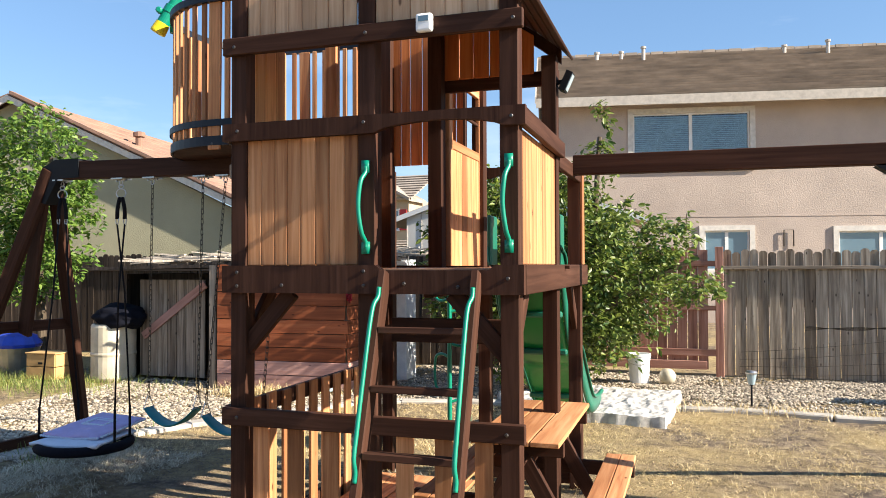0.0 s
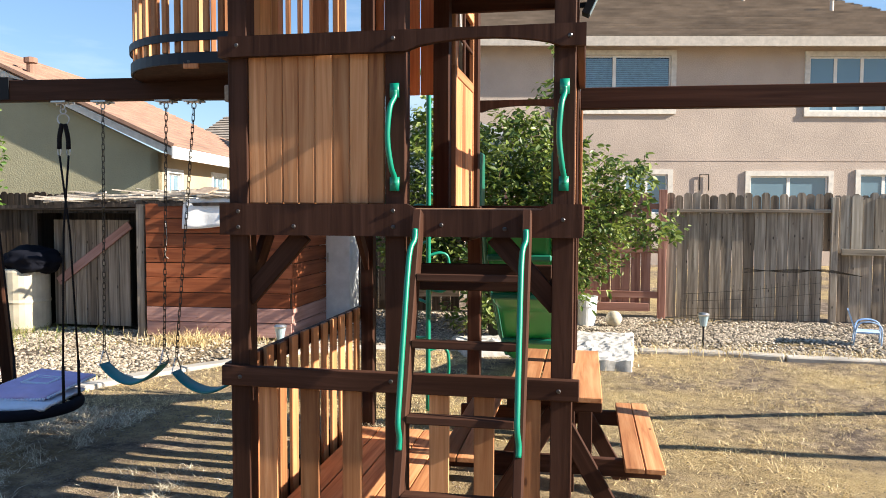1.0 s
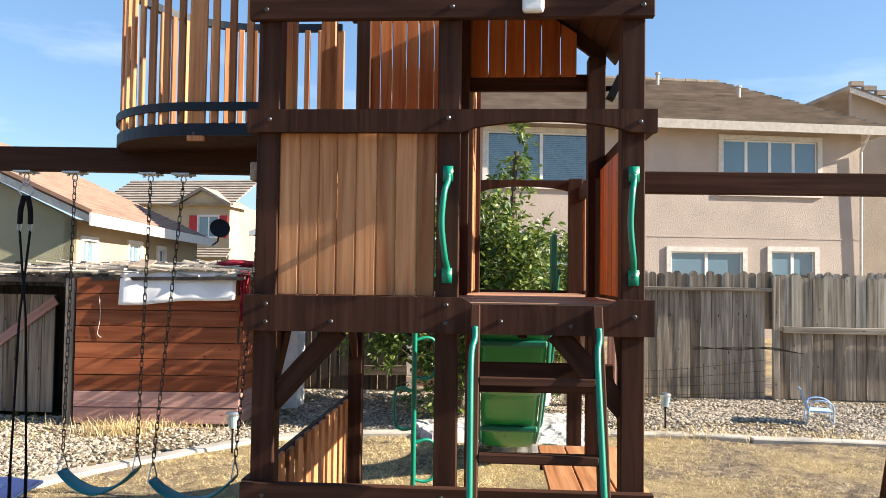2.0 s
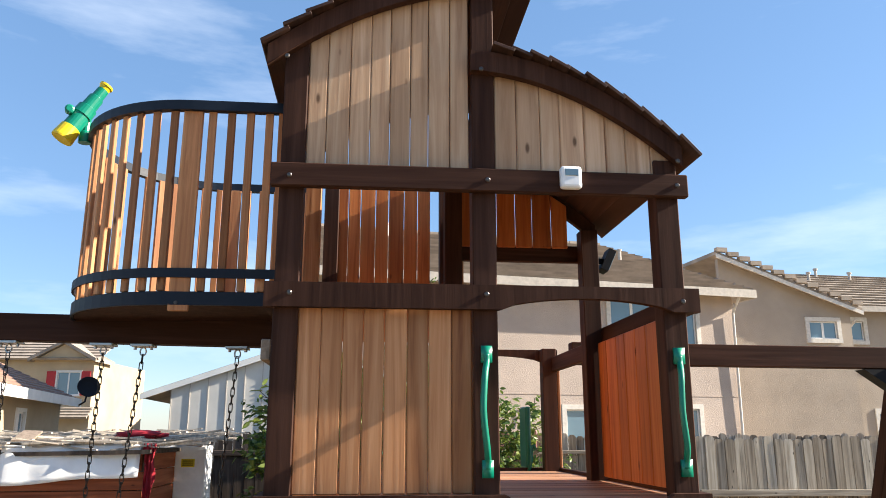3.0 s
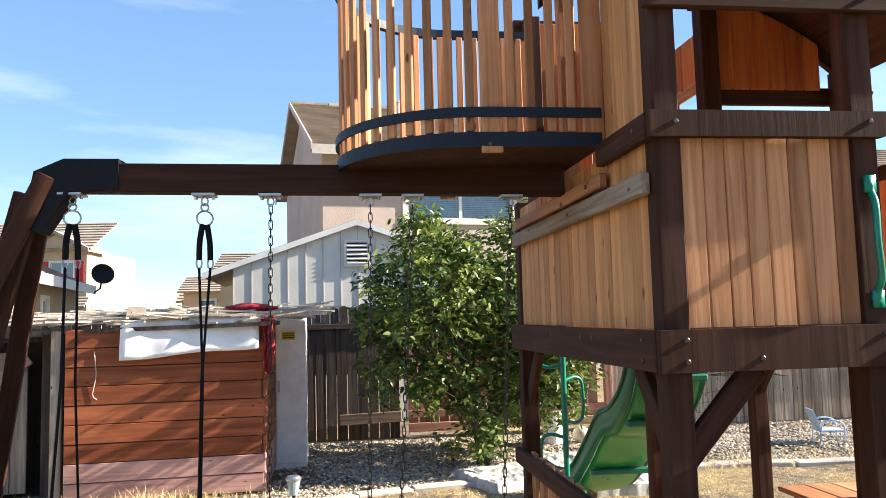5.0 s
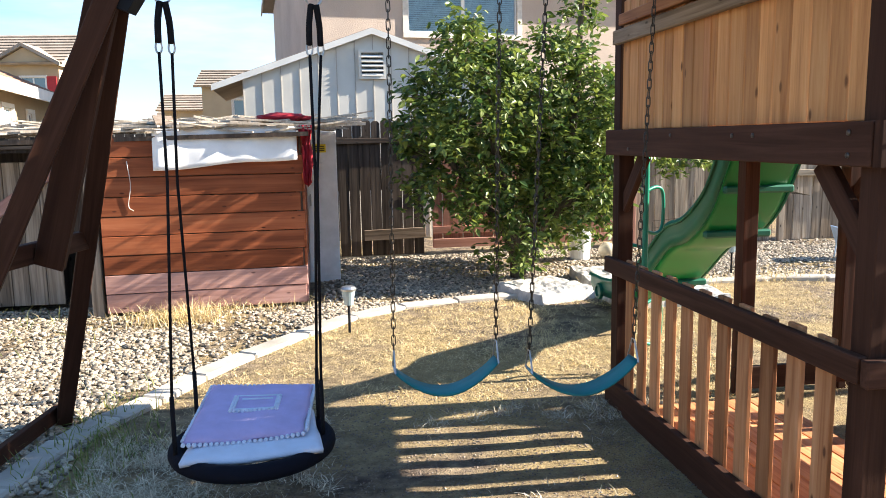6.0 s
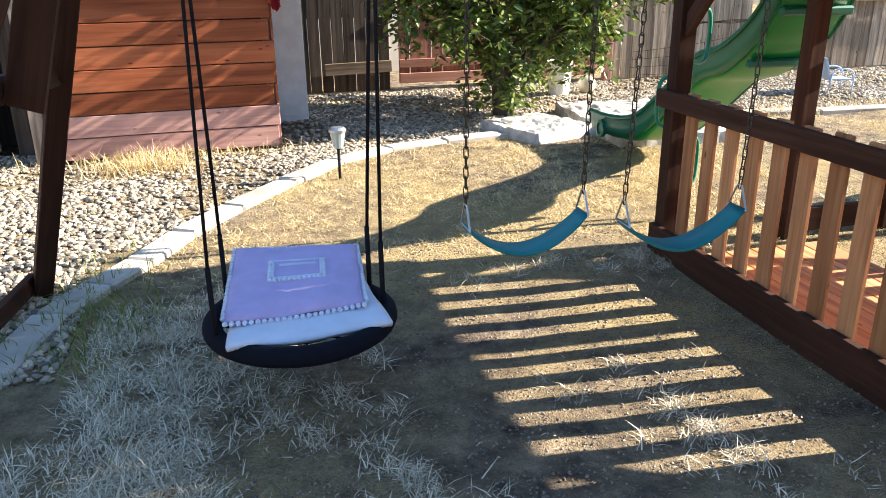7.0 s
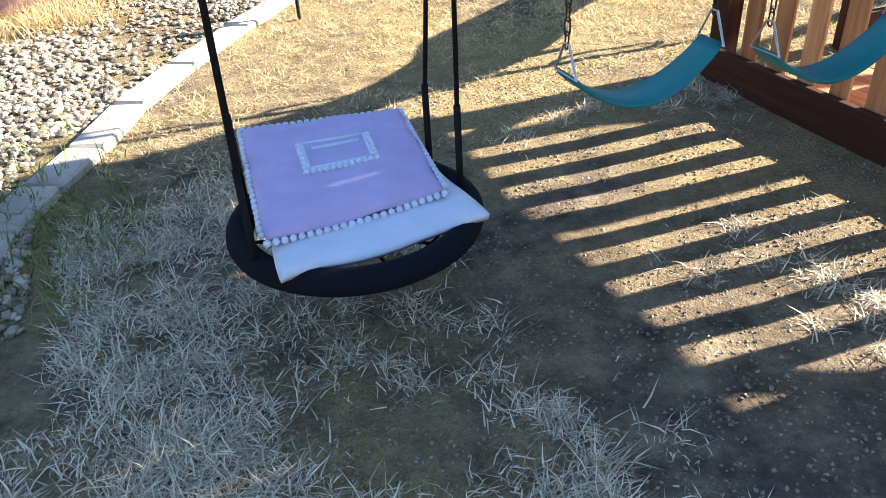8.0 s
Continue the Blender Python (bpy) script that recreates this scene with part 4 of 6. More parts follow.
def cloth(name, corners, lift, thick, mat, label, category, sag=0.0, waves=0.006, seed=1.0):
    """A thick cloth laid over four corners."""
    a, b, c, d = [Vector(p) for p in corners]
    n = 28
    top = []
    bm = bmesh.new()
    for i in range(n + 1):
        row = []
        for j in range(n + 1):
            u, v = j / n, i / n
            p = a.lerp(b, u).lerp(d.lerp(c, u), v)
            e = min(u, 1 - u, v, 1 - v)
            puff = lift * (1 - math.exp(-e * 14))
            p.z += puff - sag * math.sin(math.pi * u) * v + waves * noise.noise((u * 4 + seed, v * 4, seed))
            p += Vector((noise.noise((u * 3, v * 3 + seed, 1)), noise.noise((u * 3, v * 3, seed + 4)), 0)) * 0.008
            row.append(bm.verts.new(p))
        top.append(row)
    for i in range(n):
        for j in range(n):
            bm.faces.new((top[i][j], top[i][j + 1], top[i + 1][j + 1], top[i + 1][j]))
    bmesh.ops.recalc_face_normals(bm, faces=bm.faces)
    root = thing(name, (a + c) / 2, label, category)
    ob = part("cover", bm, mat, root, smooth=True)
    s = ob.modifiers.new("thick", "SOLIDIFY")
    s.thickness, s.offset = thick, 0.0
    return root, top


cloth("folded_blanket", ((-4.46, 4.97, 0.348), (-4.02, 4.95, 0.348), (-3.965, 4.475, 0.331), (-4.52, 4.435, 0.331)), 0.018, 0.02, M_WHITECLOTH, "pale blue-white folded blanket lying on the saucer swing", "blanket", 0.01)
CU = [Vector(p) for p in ((-4.47, 5.10, 0.430), (-4.01, 5.03, 0.425), (-4.045, 4.585, 0.372), (-4.52, 4.555, 0.372))]
cushion, _ = cloth("lilac_cushion", CU, 0.022, 0.016, M_LILAC, "lilac cotton cushion with white pompom trim on the saucer swing", "cushion", 0.012, 0.012, 3.0)


def on_cushion(u, v, up=0.0):
    a, b, c, d = CU
    p = a.lerp(b, u).lerp(d.lerp(c, u), v)
    e = max(0.0, min(u, 1 - u, v, 1 - v))
    p.z += 0.022 * (1 - math.exp(-e * 14)) - 0.012 * math.sin(math.pi * u) * v + up
    return p


pom = bmesh.new()
bmesh.ops.create_icosphere(pom, subdivisions=1, radius=0.0108)
pom_me = bpy.data.meshes.new("pompom")
pom.to_mesh(pom_me)
pom.free()
edge = [(k / 22, 1.02) for k in range(23)] + [(-0.02, k / 22) for k in range(22)] + [(1.02, k / 22) for k in range(22)] + [(k / 22, -0.015) for k in range(23)]
inner = [(0.30 + 0.42 * k / 11, 0.60) for k in range(12)] + [(0.30, 0.34 + 0.26 * k / 6) for k in range(6)] + [(0.72, 0.34 + 0.26 * k / 6) for k in range(6)]
for k, (u, v) in enumerate(edge + inner):
    part_of("pompom", pom_me, M_WHITECLOTH, cushion, "white pompom" if k == 0 else "", Matrix.Translation(on_cushion(u, v, 0.010 if k >= len(edge) else 0.0)) @ pose(0, 0, 0, 40 * k, 25 * k, 0))
bm = bmesh.new()
for (u0, v0), (u1, v1) in (((0.32, 0.32), (0.70, 0.32)), ((0.70, 0.32), (0.70, 0.57)), ((0.70, 0.57), (0.32, 0.57)), ((0.32, 0.57), (0.32, 0.32)), ((0.37, 0.38), (0.66, 0.38))):
    tube_bm([on_cushion(u0 + (u1 - u0) * k / 6, v0 + (v1 - v0) * k / 6, 0.009) for k in range(7)], 0.006, 6, False, bm)
part("trim", bm, M_WHITECLOTH, cushion, "white ribbon border", smooth=True)

# ---- boundary fences ----
FENCE_Y = 11.8


def dog_ear(w, h, thick, cut=0.03):
    bm = prism_bm([(-w / 2, -h / 2), (w / 2, -h / 2), (w / 2, h / 2 - cut), (w / 2 - cut, h / 2), (-w / 2 + cut, h / 2), (-w / 2, h / 2 - cut)], -thick / 2, thick / 2)
    me = bpy.data.meshes.new("fence_board")
    bm.to_mesh(me)
    bm.free()
    return me


EARS = {}


def fence_run(root, x0, x1, y, z0, z1, mat, pitch=0.142, ears=True, jitter=0.02, turn=None):
    """Upright boards in a row along x (or along y, when turn is given)."""
    n = int((x1 - x0) / pitch)
    for k in range(n):
        x = x0 + (k + 0.5) * pitch
        h = z1 - z0 + 0.02 * random.randint(-1, 1)
        key = (mat.name, round(h, 2), pitch)
        if key not in EARS:
            EARS[key] = dog_ear(pitch - 0.008, h, 0.018, 0.03 if ears else 0.004)
        m = Matrix.Translation((x, y + random.uniform(-0.006, 0.006), z0 + h / 2)) @ pose(0, 0, 0, 0, random.uniform(-0.5, 0.5), 0)
        part_of("fence_board", EARS[key], mat, root, m=turn @ m if turn else m)


grey = thing("grey_fence", (1.6, FENCE_Y, 0), "weathered grey board fence with moss-stained picket tops", "fence", kind="structure")
fence_run(grey, 0.46, 2.70, FENCE_Y, 0.02, 1.54, M_FENCE, 0.15, False)
fence_run(grey, 0.46, 9.2, FENCE_Y + 0.06, 1.0, 1.80, M_FENCE, 0.118)
bar("fence_rail", (0.41, FENCE_Y - 0.035, 1.56), (2.71, FENCE_Y - 0.035, 1.56), 0.05, 0.05, M_FENCE, grey, wide=(0, 0, 1))
bar("fence_post", (2.70, FENCE_Y - 0.04, -0.05), (2.70, FENCE_Y - 0.04, 1.75), 0.09, 0.07, M_FENCE, grey)
fence_run(grey, 2.76, 9.2, FENCE_Y - 0.02, 0.02, 1.0, M_FENCE, 0.15, False)
fence_run(grey, 2.76, 9.2, FENCE_Y - 0.045, 0.98, 1.76, M_PALEFENCE, 0.148)
bar("fence_rail", (2.78, FENCE_Y - 0.09, 1.0), (9.2, FENCE_Y - 0.09, 0.97), 0.09, 0.04, M_PALEFENCE, grey, wide=(0, 0, 1))
red = thing("red_fence", (-0.8, FENCE_Y, 0), "faded red board fence with rails beside the lemon tree", "fence", kind="structure")
fence_run(red, -2.45, 0.38, FENCE_Y, 0.10, 1.84, M_REDFENCE, 0.142, False)
for z, h in ((1.62, 0.08), (0.98, 0.07), (0.34, 0.10)):
    bar("fence_rail", (-2.45, FENCE_Y - 0.03, z), (0.40, FENCE_Y - 0.03, z), h, 0.036, M_REDFENCE, red, wide=(0, 0, 1))
bar("fence_rail", (-2.45, FENCE_Y - 0.05, 0.16), (0.22, FENCE_Y - 0.05, 0.16), 0.12, 0.04, M_REDFENCE, red, wide=(0, 0, 1))
bar("fence_post", (0.40, FENCE_Y - 0.02, -0.05), (0.40, FENCE_Y - 0.02, 1.86), 0.11, 0.08, M_REDFENCE, red)
dark = thing("dark_fence", (-6, FENCE_Y, 0), "weathered board fence behind the shed, its shade put into the dark boards", "fence", kind="structure")
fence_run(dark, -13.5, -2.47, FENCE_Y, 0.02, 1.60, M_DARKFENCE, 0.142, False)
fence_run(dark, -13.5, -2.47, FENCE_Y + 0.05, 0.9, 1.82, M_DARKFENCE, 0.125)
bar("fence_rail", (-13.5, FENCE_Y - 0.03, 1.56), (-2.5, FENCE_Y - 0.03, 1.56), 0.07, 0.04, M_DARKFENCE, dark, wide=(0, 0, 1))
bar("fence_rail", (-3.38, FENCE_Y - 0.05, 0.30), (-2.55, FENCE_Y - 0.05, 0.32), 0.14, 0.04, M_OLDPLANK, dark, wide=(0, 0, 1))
side_turn = Matrix.Translation((-13.5, 0, 0)) @ pose(0, 0, 0, 0, 0, 90)
left = thing("side_fence", (-13.5, 4, 0), "weathered grey board fence along the yard's side", "fence", kind="structure")
fence_run(left, -6.0, 11.8, 0.0, 0.02, 1.75, M_FENCE, 0.30, False, 0.02, side_turn)
# Unseen wall added behind the camera to close the yard and bounce light.
block("rear_wall", (-14, -6.2, 0), (12, -6.0, 2.6), M_STUCCO_BEIGE)
tagged(bpy.data.objects["rear_wall"], "unseen plain beige stucco wall added to close the yard", "wall", kind="structure")

# ---- kerb and gravel ----
kerb = thing("kerb", KERB[20], "pale concrete garden kerb of cast blocks", "kerb", kind="structure")
pts = KERB
for k in range(0, len(pts) - 5, 5):
    a, b = pts[k], pts[k + 5]
    d = (b - a).normalized() * 0.006
    bar("kerb_block", (a.x + d.x, a.y + d.y, 0.0), (b.x - d.x, b.y - d.y, random.uniform(-0.008, 0.008)), 0.17, 0.075, M_CONCRETE, kerb, wide=(-(b - a).y, (b - a).x, 0), bevel=0.012)

oct_v = [(1, 0, 0), (0, 1, 0), (-1, 0, 0), (0, -1, 0), (0, 0, 1), (0, 0, -1)]
oct_f = [(0, 1, 4), (1, 2, 4), (2, 3, 4), (3, 0, 4), (1, 0, 5), (2, 1, 5), (3, 2, 5), (0, 3, 5)]
v14 = np.array([(x, y, z) for x in (-1, 1) for y in (-1, 1) for z in (-1, 1)]) * 0.62
peb_v = oct_v + [tuple(p) for p in v14]
ix = {tuple(np.sign(p).astype(int)): 6 + k for k, p in enumerate(v14)}
peb_f = []
for (axis, sign, centre) in ((0, 1, 0), (1, 1, 1), (0, -1, 2), (1, -1, 3), (2, 1, 4), (2, -1, 5)):
    o = [a for a in range(3) if a != axis]
    loop = []
    for s, t in ((-1, -1), (1, -1), (1, 1), (-1, 1)):
        key = [0, 0, 0]
        key[axis], key[o[0]], key[o[1]] = sign, s, t
        loop.append(ix[tuple(key)])
    for k in range(4):
        tri = (centre, loop[k], loop[(k + 1) % 4])
        peb_f.append(tri if (sign > 0) == (axis != 1) else tri[::-1])
rng = np.random.default_rng(5)
rows = []
while len(rows) < 46000:
    x = rng.uniform(-7.5, 6.5)
    y0 = kerb_y(x) + 0.08
    y = y0 + (FENCE_Y - 0.1 - y0) * rng.random() if x > -5.0 else rng.uniform(5.0, 9.2)
    if x < -4.98 and y < 6.5 and x > -5.2:
        continue
    thin = noise.noise((x * 0.8, y * 0.8, 4.0))
    if thin < -0.12 and rng.random() < 0.7:
        continue
    if rng.random() < 0.35 and y > 9.8:
        continue
    if -6.0 < x < -4.05 and y > 8.8:
        continue
    s = rng.uniform(0.007, 0.022)
    rows.append(((x, y, ground_height(x, y) + s * 0.25 + 0.004), turned(rng.uniform(0, 6.3), rng.normal(0, 0.3), rng.normal(0, 0.3), (s * rng.uniform(0.9, 1.5), s, s * rng.uniform(0.45, 0.75)))))
many("gravel", peb_v, peb_f, rows, M_PEBBLE, "grey and tan river gravel bed along the fence", "gravel")

# ---- dry grass ----
blade_v = [(-0.5, 0, 0), (0.5, 0, 0), (0.42, 0.25, 0.5), (-0.42, 0.25, 0.5), (0.05, 0.8, 0.75), (-0.05, 0.8, 0.75)]
blade_f = [(0, 1, 2, 3), (3, 2, 4, 5)]


def straw(count, x0, x1, y0, y1, lean, size, cover, seed, name, mat, label):
    r = np.random.default_rng(seed)
    made = []
    tries = 0
    while len(made) < count and tries < count * 12:
        tries += 1
        x, y = r.uniform(x0, x1), r.uniform(y0, y1)
        if y > kerb_y(x) - 0.10 if x > -5.1 else y > 4.5 and mat is not M_WEED:
            continue
        if XL - 0.1 < x < XR + 0.1 and YF - 0.05 < y < YB - 0.2:
            continue
        d = 0.85 * noise.noise((x * 1.5, y * 1.5, 11.0)) + 0.65 * noise.noise((x * 5.2, y * 5.2, 17.0)) + 0.55 * noise.noise((x * 13.0, y * 13.0, 23.0))
        if -3.95 < x < -2.3 and 3.5 < y < 6.0:
            d -= 0.75
        d -= 0.5 * math.exp(-((x + 4.05) ** 2 + (y - 4.75) ** 2) / 0.10)
        if d < cover + r.normal(0, 0.2):
            continue
        way = r.uniform(0, 6.3)
        spread = r.choice((0.5, 1.2, 3.0))
        for _ in range(r.integers(2, 8)):
            l = size * r.uniform(0.35, 1.25)
            bx, by = x + r.normal(0, 0.022), y + r.normal(0, 0.022)
            made.append(((bx, by, ground_height(bx, by) - 0.002), turned(way + r.normal(0, spread), r.normal(lean, 0.35), r.normal(0, 0.25), (0.0038 * r.uniform(0.55, 1.4), l, l * r.choice((0.12, 0.25, 0.55))))))
    many(name, blade_v, blade_f, made, mat, label, "grass")


straw(95000, -6.2, -1.9, 2.5, 5.7, -0.02, 0.064, 0.02, 31, "pale_dry_grass", M_STRAWPALE, "pale dead grass clumps under the swings, brightened against the shade")
straw(42000, -6.3, -2.4, 2.2, 5.6, 0.04, 0.092, 0.10, 33, "long_dry_grass", M_STRAWPALE, "long pale straw lying flat on shaded dirt, its colour brightened against the shade")
straw(95000, -2.5, 7.5, 3.0, 9.1, -0.1, 0.065, -0.02, 37, "straw_grass", M_STRAW, "golden dead grass on the sunny side of the yard")
straw(40000, -5.0, -1.2, 5.5, 9.0, -0.2, 0.06, -0.2, 41, "straw_grass_strip", M_STRAW, "golden dead grass strip along the garden kerb")


r = np.random.default_rng(61)
rows = []
while len(rows) < 26000:
    x, y = r.uniform(-6.2, 5.0), r.uniform(1.9, 8.6)
    if r.random() < 0.45:
        x, y = r.uniform(-4.6, -2.2), r.uniform(2.6, 6.2)
    if y > kerb_y(x) - 0.1:
        continue
    k = r.uniform(0.002, 0.007)
    rows.append(((x, y, ground_height(x, y) + k * 0.2), turned(r.uniform(0, 6.3), r.normal(0, 0.4), r.normal(0, 0.4), (k * 1.3, k, k * 0.7))))
many("dirt_clods", oct_v, oct_f, rows, M_CLOD, "small crumbs of dry dirt scattered on the yard", "dirt")


def tuft(count, cx, cy, rx, ry, size, seed, name, mat, label):
    r = np.random.default_rng(seed)
    made = []
    for _ in range(count):
        x, y = r.normal(cx, rx), r.normal(cy, ry)
        l = size * r.uniform(0.5, 1.2)
        made.append(((x, y, ground_height(x, y) - 0.004), turned(r.uniform(0, 6.3), r.normal(0.1, 0.35), r.normal(0, 0.2), (0.006, l, l))))
    many(name, blade_v, blade_f, made, mat, label, "grass")


tuft(500, -5.2, 8.4, 0.22, 0.12, 0.18, 3, "straw_tuft", M_STRAW, "tall straw tuft growing in the gravel")
tuft(350, -4.9, 8.74, 0.5, 0.06, 0.12, 4, "straw_fringe", M_STRAW, "dry grass fringe along the shed's foot")
tuft(2600, -8.8, 8.35, 1.0, 0.5, 0.16, 6, "weed_patch", M_WEED, "yellow-green weeds beside the drum and box")
tuft(700, 1.2, 9.0, 1.6, 0.10, 0.14, 7, "kerb_straw", M_STRAW, "tall dry grass along the kerb")
tuft(500, -5.15, 5.6, 0.15, 0.35, 0.11, 8, "green_tuft", M_WEED, "greenish grass tuft at the kerb in shade")

# ---- slab, bucket, ball, path lamps ----
bm = bmesh.new()
bmesh.ops.create_grid(bm, x_segments=60, y_segments=60, size=0.5)
for v in bm.verts:
    e = min(0.5 - abs(v.co.x), 0.5 - abs(v.co.y))
    v.co.z = (0.10 if e > 0.001 else -0.05) + 0.022 * noise.noise(v.co * 9) + 0.014 * noise.noise(v.co * 21)
    v.co.x, v.co.y = v.co.x * 1.15 + 0.04 * noise.noise((v.co.y * 6, 1, 5)), v.co.y * 1.5 + 0.05 * noise.noise((v.co.x * 6, 3, 2))
tagged(part("broken_slab", bm, M_WHITEROCK, m=pose(-0.70, 8.85, 0, 0, 0, -4) @ Matrix.Diagonal((0.95, 1.22, 1, 1))), "rough pale concrete slab at the foot of the slide", "slab")
bm = bmesh.new()
bmesh.ops.create_grid(bm, x_segments=20, y_segments=20, size=0.5)
for v in bm.verts:
    e = min(0.5 - abs(v.co.x), 0.5 - abs(v.co.y))
    v.co.z = (0.09 if e > 0.001 else -0.05) + 0.03 * noise.noise(v.co * 9)
    v.co.x, v.co.y = v.co.x * 0.8 + 0.04 * noise.noise((v.co.y * 6, 9, 5)), v.co.y * 0.9
tagged(part("broken_slab", bm, M_WHITEROCK, m=pose(-1.72, 8.85, 0, 0, 0, 20)), "rough pale concrete slab beside the kerb", "slab")

bucket = thing("bucket", (-0.67, 10.87, 0), "white plastic bucket standing on the gravel", "bucket")
part("shell", lathe_bm([(0.125, 0.01), (0.15, 0.36), (0.158, 0.37), (0.158, 0.40), (0.145, 0.40), (0.12, 0.04)], 24), M_WHITE, bucket, m=Matrix.Translation((-0.67, 10.87, 0)), smooth=False)
part("bail", tube_bm([(-0.67 + 0.16 * math.cos(a), 10.79 - 0.1 * math.sin(a), 0.36 - 0.1 * math.sin(a)) for a in [math.pi * k / 10 for k in range(11)]], 0.004, 6), M_STEEL, bucket, "thin wire handle")
bm = bmesh.new()
bmesh.ops.create_icosphere(bm, subdivisions=3, radius=0.11)
tagged(part("old_ball", bm, M_CREAMCAN, m=Matrix.Translation((-0.30, 10.88, 0.10)), smooth=True), "faded tan ball lying on the gravel", "ball")


def path_lamp(x, y):
    lamp_ob = thing("path_lamp", (x, y, 0), "small solar path lamp with a clear shade on a black stake", "lamp", "path lamps along the kerb")
    m = Matrix.Translation((x, y, 0))
    part("stake", lathe_bm([(0.011, -0.05), (0.011, 0.22), (0.02, 0.24)], 8), M_BLACK, lamp_ob, m=m)
    part("shade", lathe_bm([(0.035, 0.24), (0.058, 0.36), (0.05, 0.362), (0.03, 0.25)], 16), M_CLEAR, lamp_ob, "cloudy clear plastic shade", m=m)
    part("cap", lathe_bm([(0.064, 0.36), (0.066, 0.375), (0.05, 0.392), (0.02, 0.396)], 16), M_STEEL, lamp_ob, "steel cap", m=m)
    return lamp_ob


for x, y in ((-3.745, 7.68), (0.66, 9.5)):
    path_lamp(x, y)

# ---- lawn chair ----
lawn = thing("lawn_chair", (2.58, 10.05, 0), "small pale blue webbed lawn chair by the fence", "chair")
LM = pose(2.58, 10.05, 0, 0, 0, 75) @ Matrix.Scale(0.72, 4)
part("seat", boxes_bm([((-0.19, -0.18, 0.20), (0.19, 0.18, 0.225))]), M_BLUECHAIR, lawn, m=LM)
part("backrest", boxes_bm([((-0.19, -0.012, 0.0), (0.19, 0.012, 0.36))]), M_BLUECHAIR, lawn, m=LM @ pose(0, 0.17, 0.22, -18, 0, 0))
for x in (-0.20, 0.20):
    part("frame_side", tube_bm(smooth_path([(x, -0.2, 0.0), (x, -0.18, 0.34), (x, 0.12, 0.36), (x, 0.2, 0.0)], 5), 0.012, 8), M_BLUECHAIR, lawn, m=LM, smooth=True)

# ---- wire roll against the grey fence ----
wire = thing("wire_fencing", (1.7, 11.6, 0), "loose rusty wire fencing leaning on the grey fence", "wire fencing")
bm = bmesh.new()
for k in range(26):
    x = 0.65 + 0.075 * k
    tube_bm([(x, 11.60 - 0.12 * math.sin(k * 0.16), 0.02), (x + 0.01, 11.63 - 0.1 * math.sin(k * 0.16), 0.36 + 0.012 * k)], 0.003, 4, False, bm)
part("upright_wires", bm, M_CHAIN, wire)
for z in (0.08, 0.18, 0.28, 0.38):
    part("long_wire", tube_bm([(0.65 + 0.075 * k, 11.60 - 0.12 * math.sin(k * 0.16), z * (1 + 0.02 * k)) for k in range(26)], 0.003, 4), M_CHAIN, wire)
for j in range(4):
    part("long_wire", tube_bm(smooth_path([(1.5, 11.63, 0.70 + 0.02 * j), (2.1, 11.53, 0.76 - 0.015 * j), (2.5, 11.48, 0.74 + 0.01 * j), (3.0, 11.53, 0.68)], 5), 0.004, 4), M_CHAIN, wire)

# ---- shed ----
shed = thing("shed", (-5.250, 9.9, 0), "low red plank shed with a lath-covered roof and grey door", "shed")
SY = 8.90
for k in range(9):
    z0 = 0.03 + 0.178 * k
    mat = M_PINK if k < 2 else M_REDSHED
    bar("plank", (-5.910, SY - 0.12 - 0.004 * (k % 2), z0 + 0.087), (-4.11 + 0.02 * math.sin(k * 2.1), SY - 0.004 * (k % 2), z0 + 0.087), 0.17, 0.022, mat, shed, wide=(0, 0, 1), bevel=0.003)
    bar("plank", (-4.100, SY + 0.012, z0 + 0.087), (-4.100, 10.9, z0 + 0.087), 0.17, 0.022, mat, shed, wide=(0, 0, 1), bevel=0.003)
bar("corner_post", (-5.990, SY - 0.08, -0.03), (-5.990, SY - 0.08, 1.62), 0.10, 0.09, M_FENCE, shed)
bar("corner_post", (-4.140, SY + 0.07, -0.03), (-4.140, SY + 0.07, 1.66), 0.06, 0.06, M_FENCE, shed)
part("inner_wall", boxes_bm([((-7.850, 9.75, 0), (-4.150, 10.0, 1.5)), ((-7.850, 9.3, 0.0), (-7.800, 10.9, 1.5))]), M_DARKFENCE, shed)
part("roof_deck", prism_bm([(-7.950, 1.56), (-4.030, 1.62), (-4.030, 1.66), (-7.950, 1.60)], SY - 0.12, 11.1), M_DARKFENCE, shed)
r = np.random.default_rng(8)
rows = []
for k in range(420):
    x, y = r.uniform(-7.150, -3.85), r.uniform(SY - 0.12, 11.0)
    z = 1.66 + 0.10 * (y - SY) * 0.5 + r.uniform(0, 0.05) + 0.015 * (x + 7.0)
    rows.append(((x, y, z), turned(r.normal(0.05, 0.22), r.normal(0, 0.05), r.normal(0, 0.07), (r.uniform(0.2, 0.6), r.uniform(0.008, 0.03), r.uniform(0.004, 0.012)))))
cube_v = [(x, y, z) for z in (-1, 1) for x, y in ((-1, -1), (1, -1), (1, 1), (-1, 1))]
cube_f = [(3, 2, 1, 0), (4, 5, 6, 7), (0, 1, 5, 4), (1, 2, 6, 5), (2, 3, 7, 6), (3, 0, 4, 7)]
many("lath_layer", cube_v, cube_f, rows, M_ROOFSTUFF, parent=shed)
tagged(bpy.data.objects["lath_layer"], "bleached laths and bark strips")
part("roof_board", boxes_bm([((-0.09, -0.35, 0), (0.09, 0.35, 0.02))]), M_OLDPLANK, shed, m=pose(-5.400, 9.28, 1.78, 8, 3, 14))
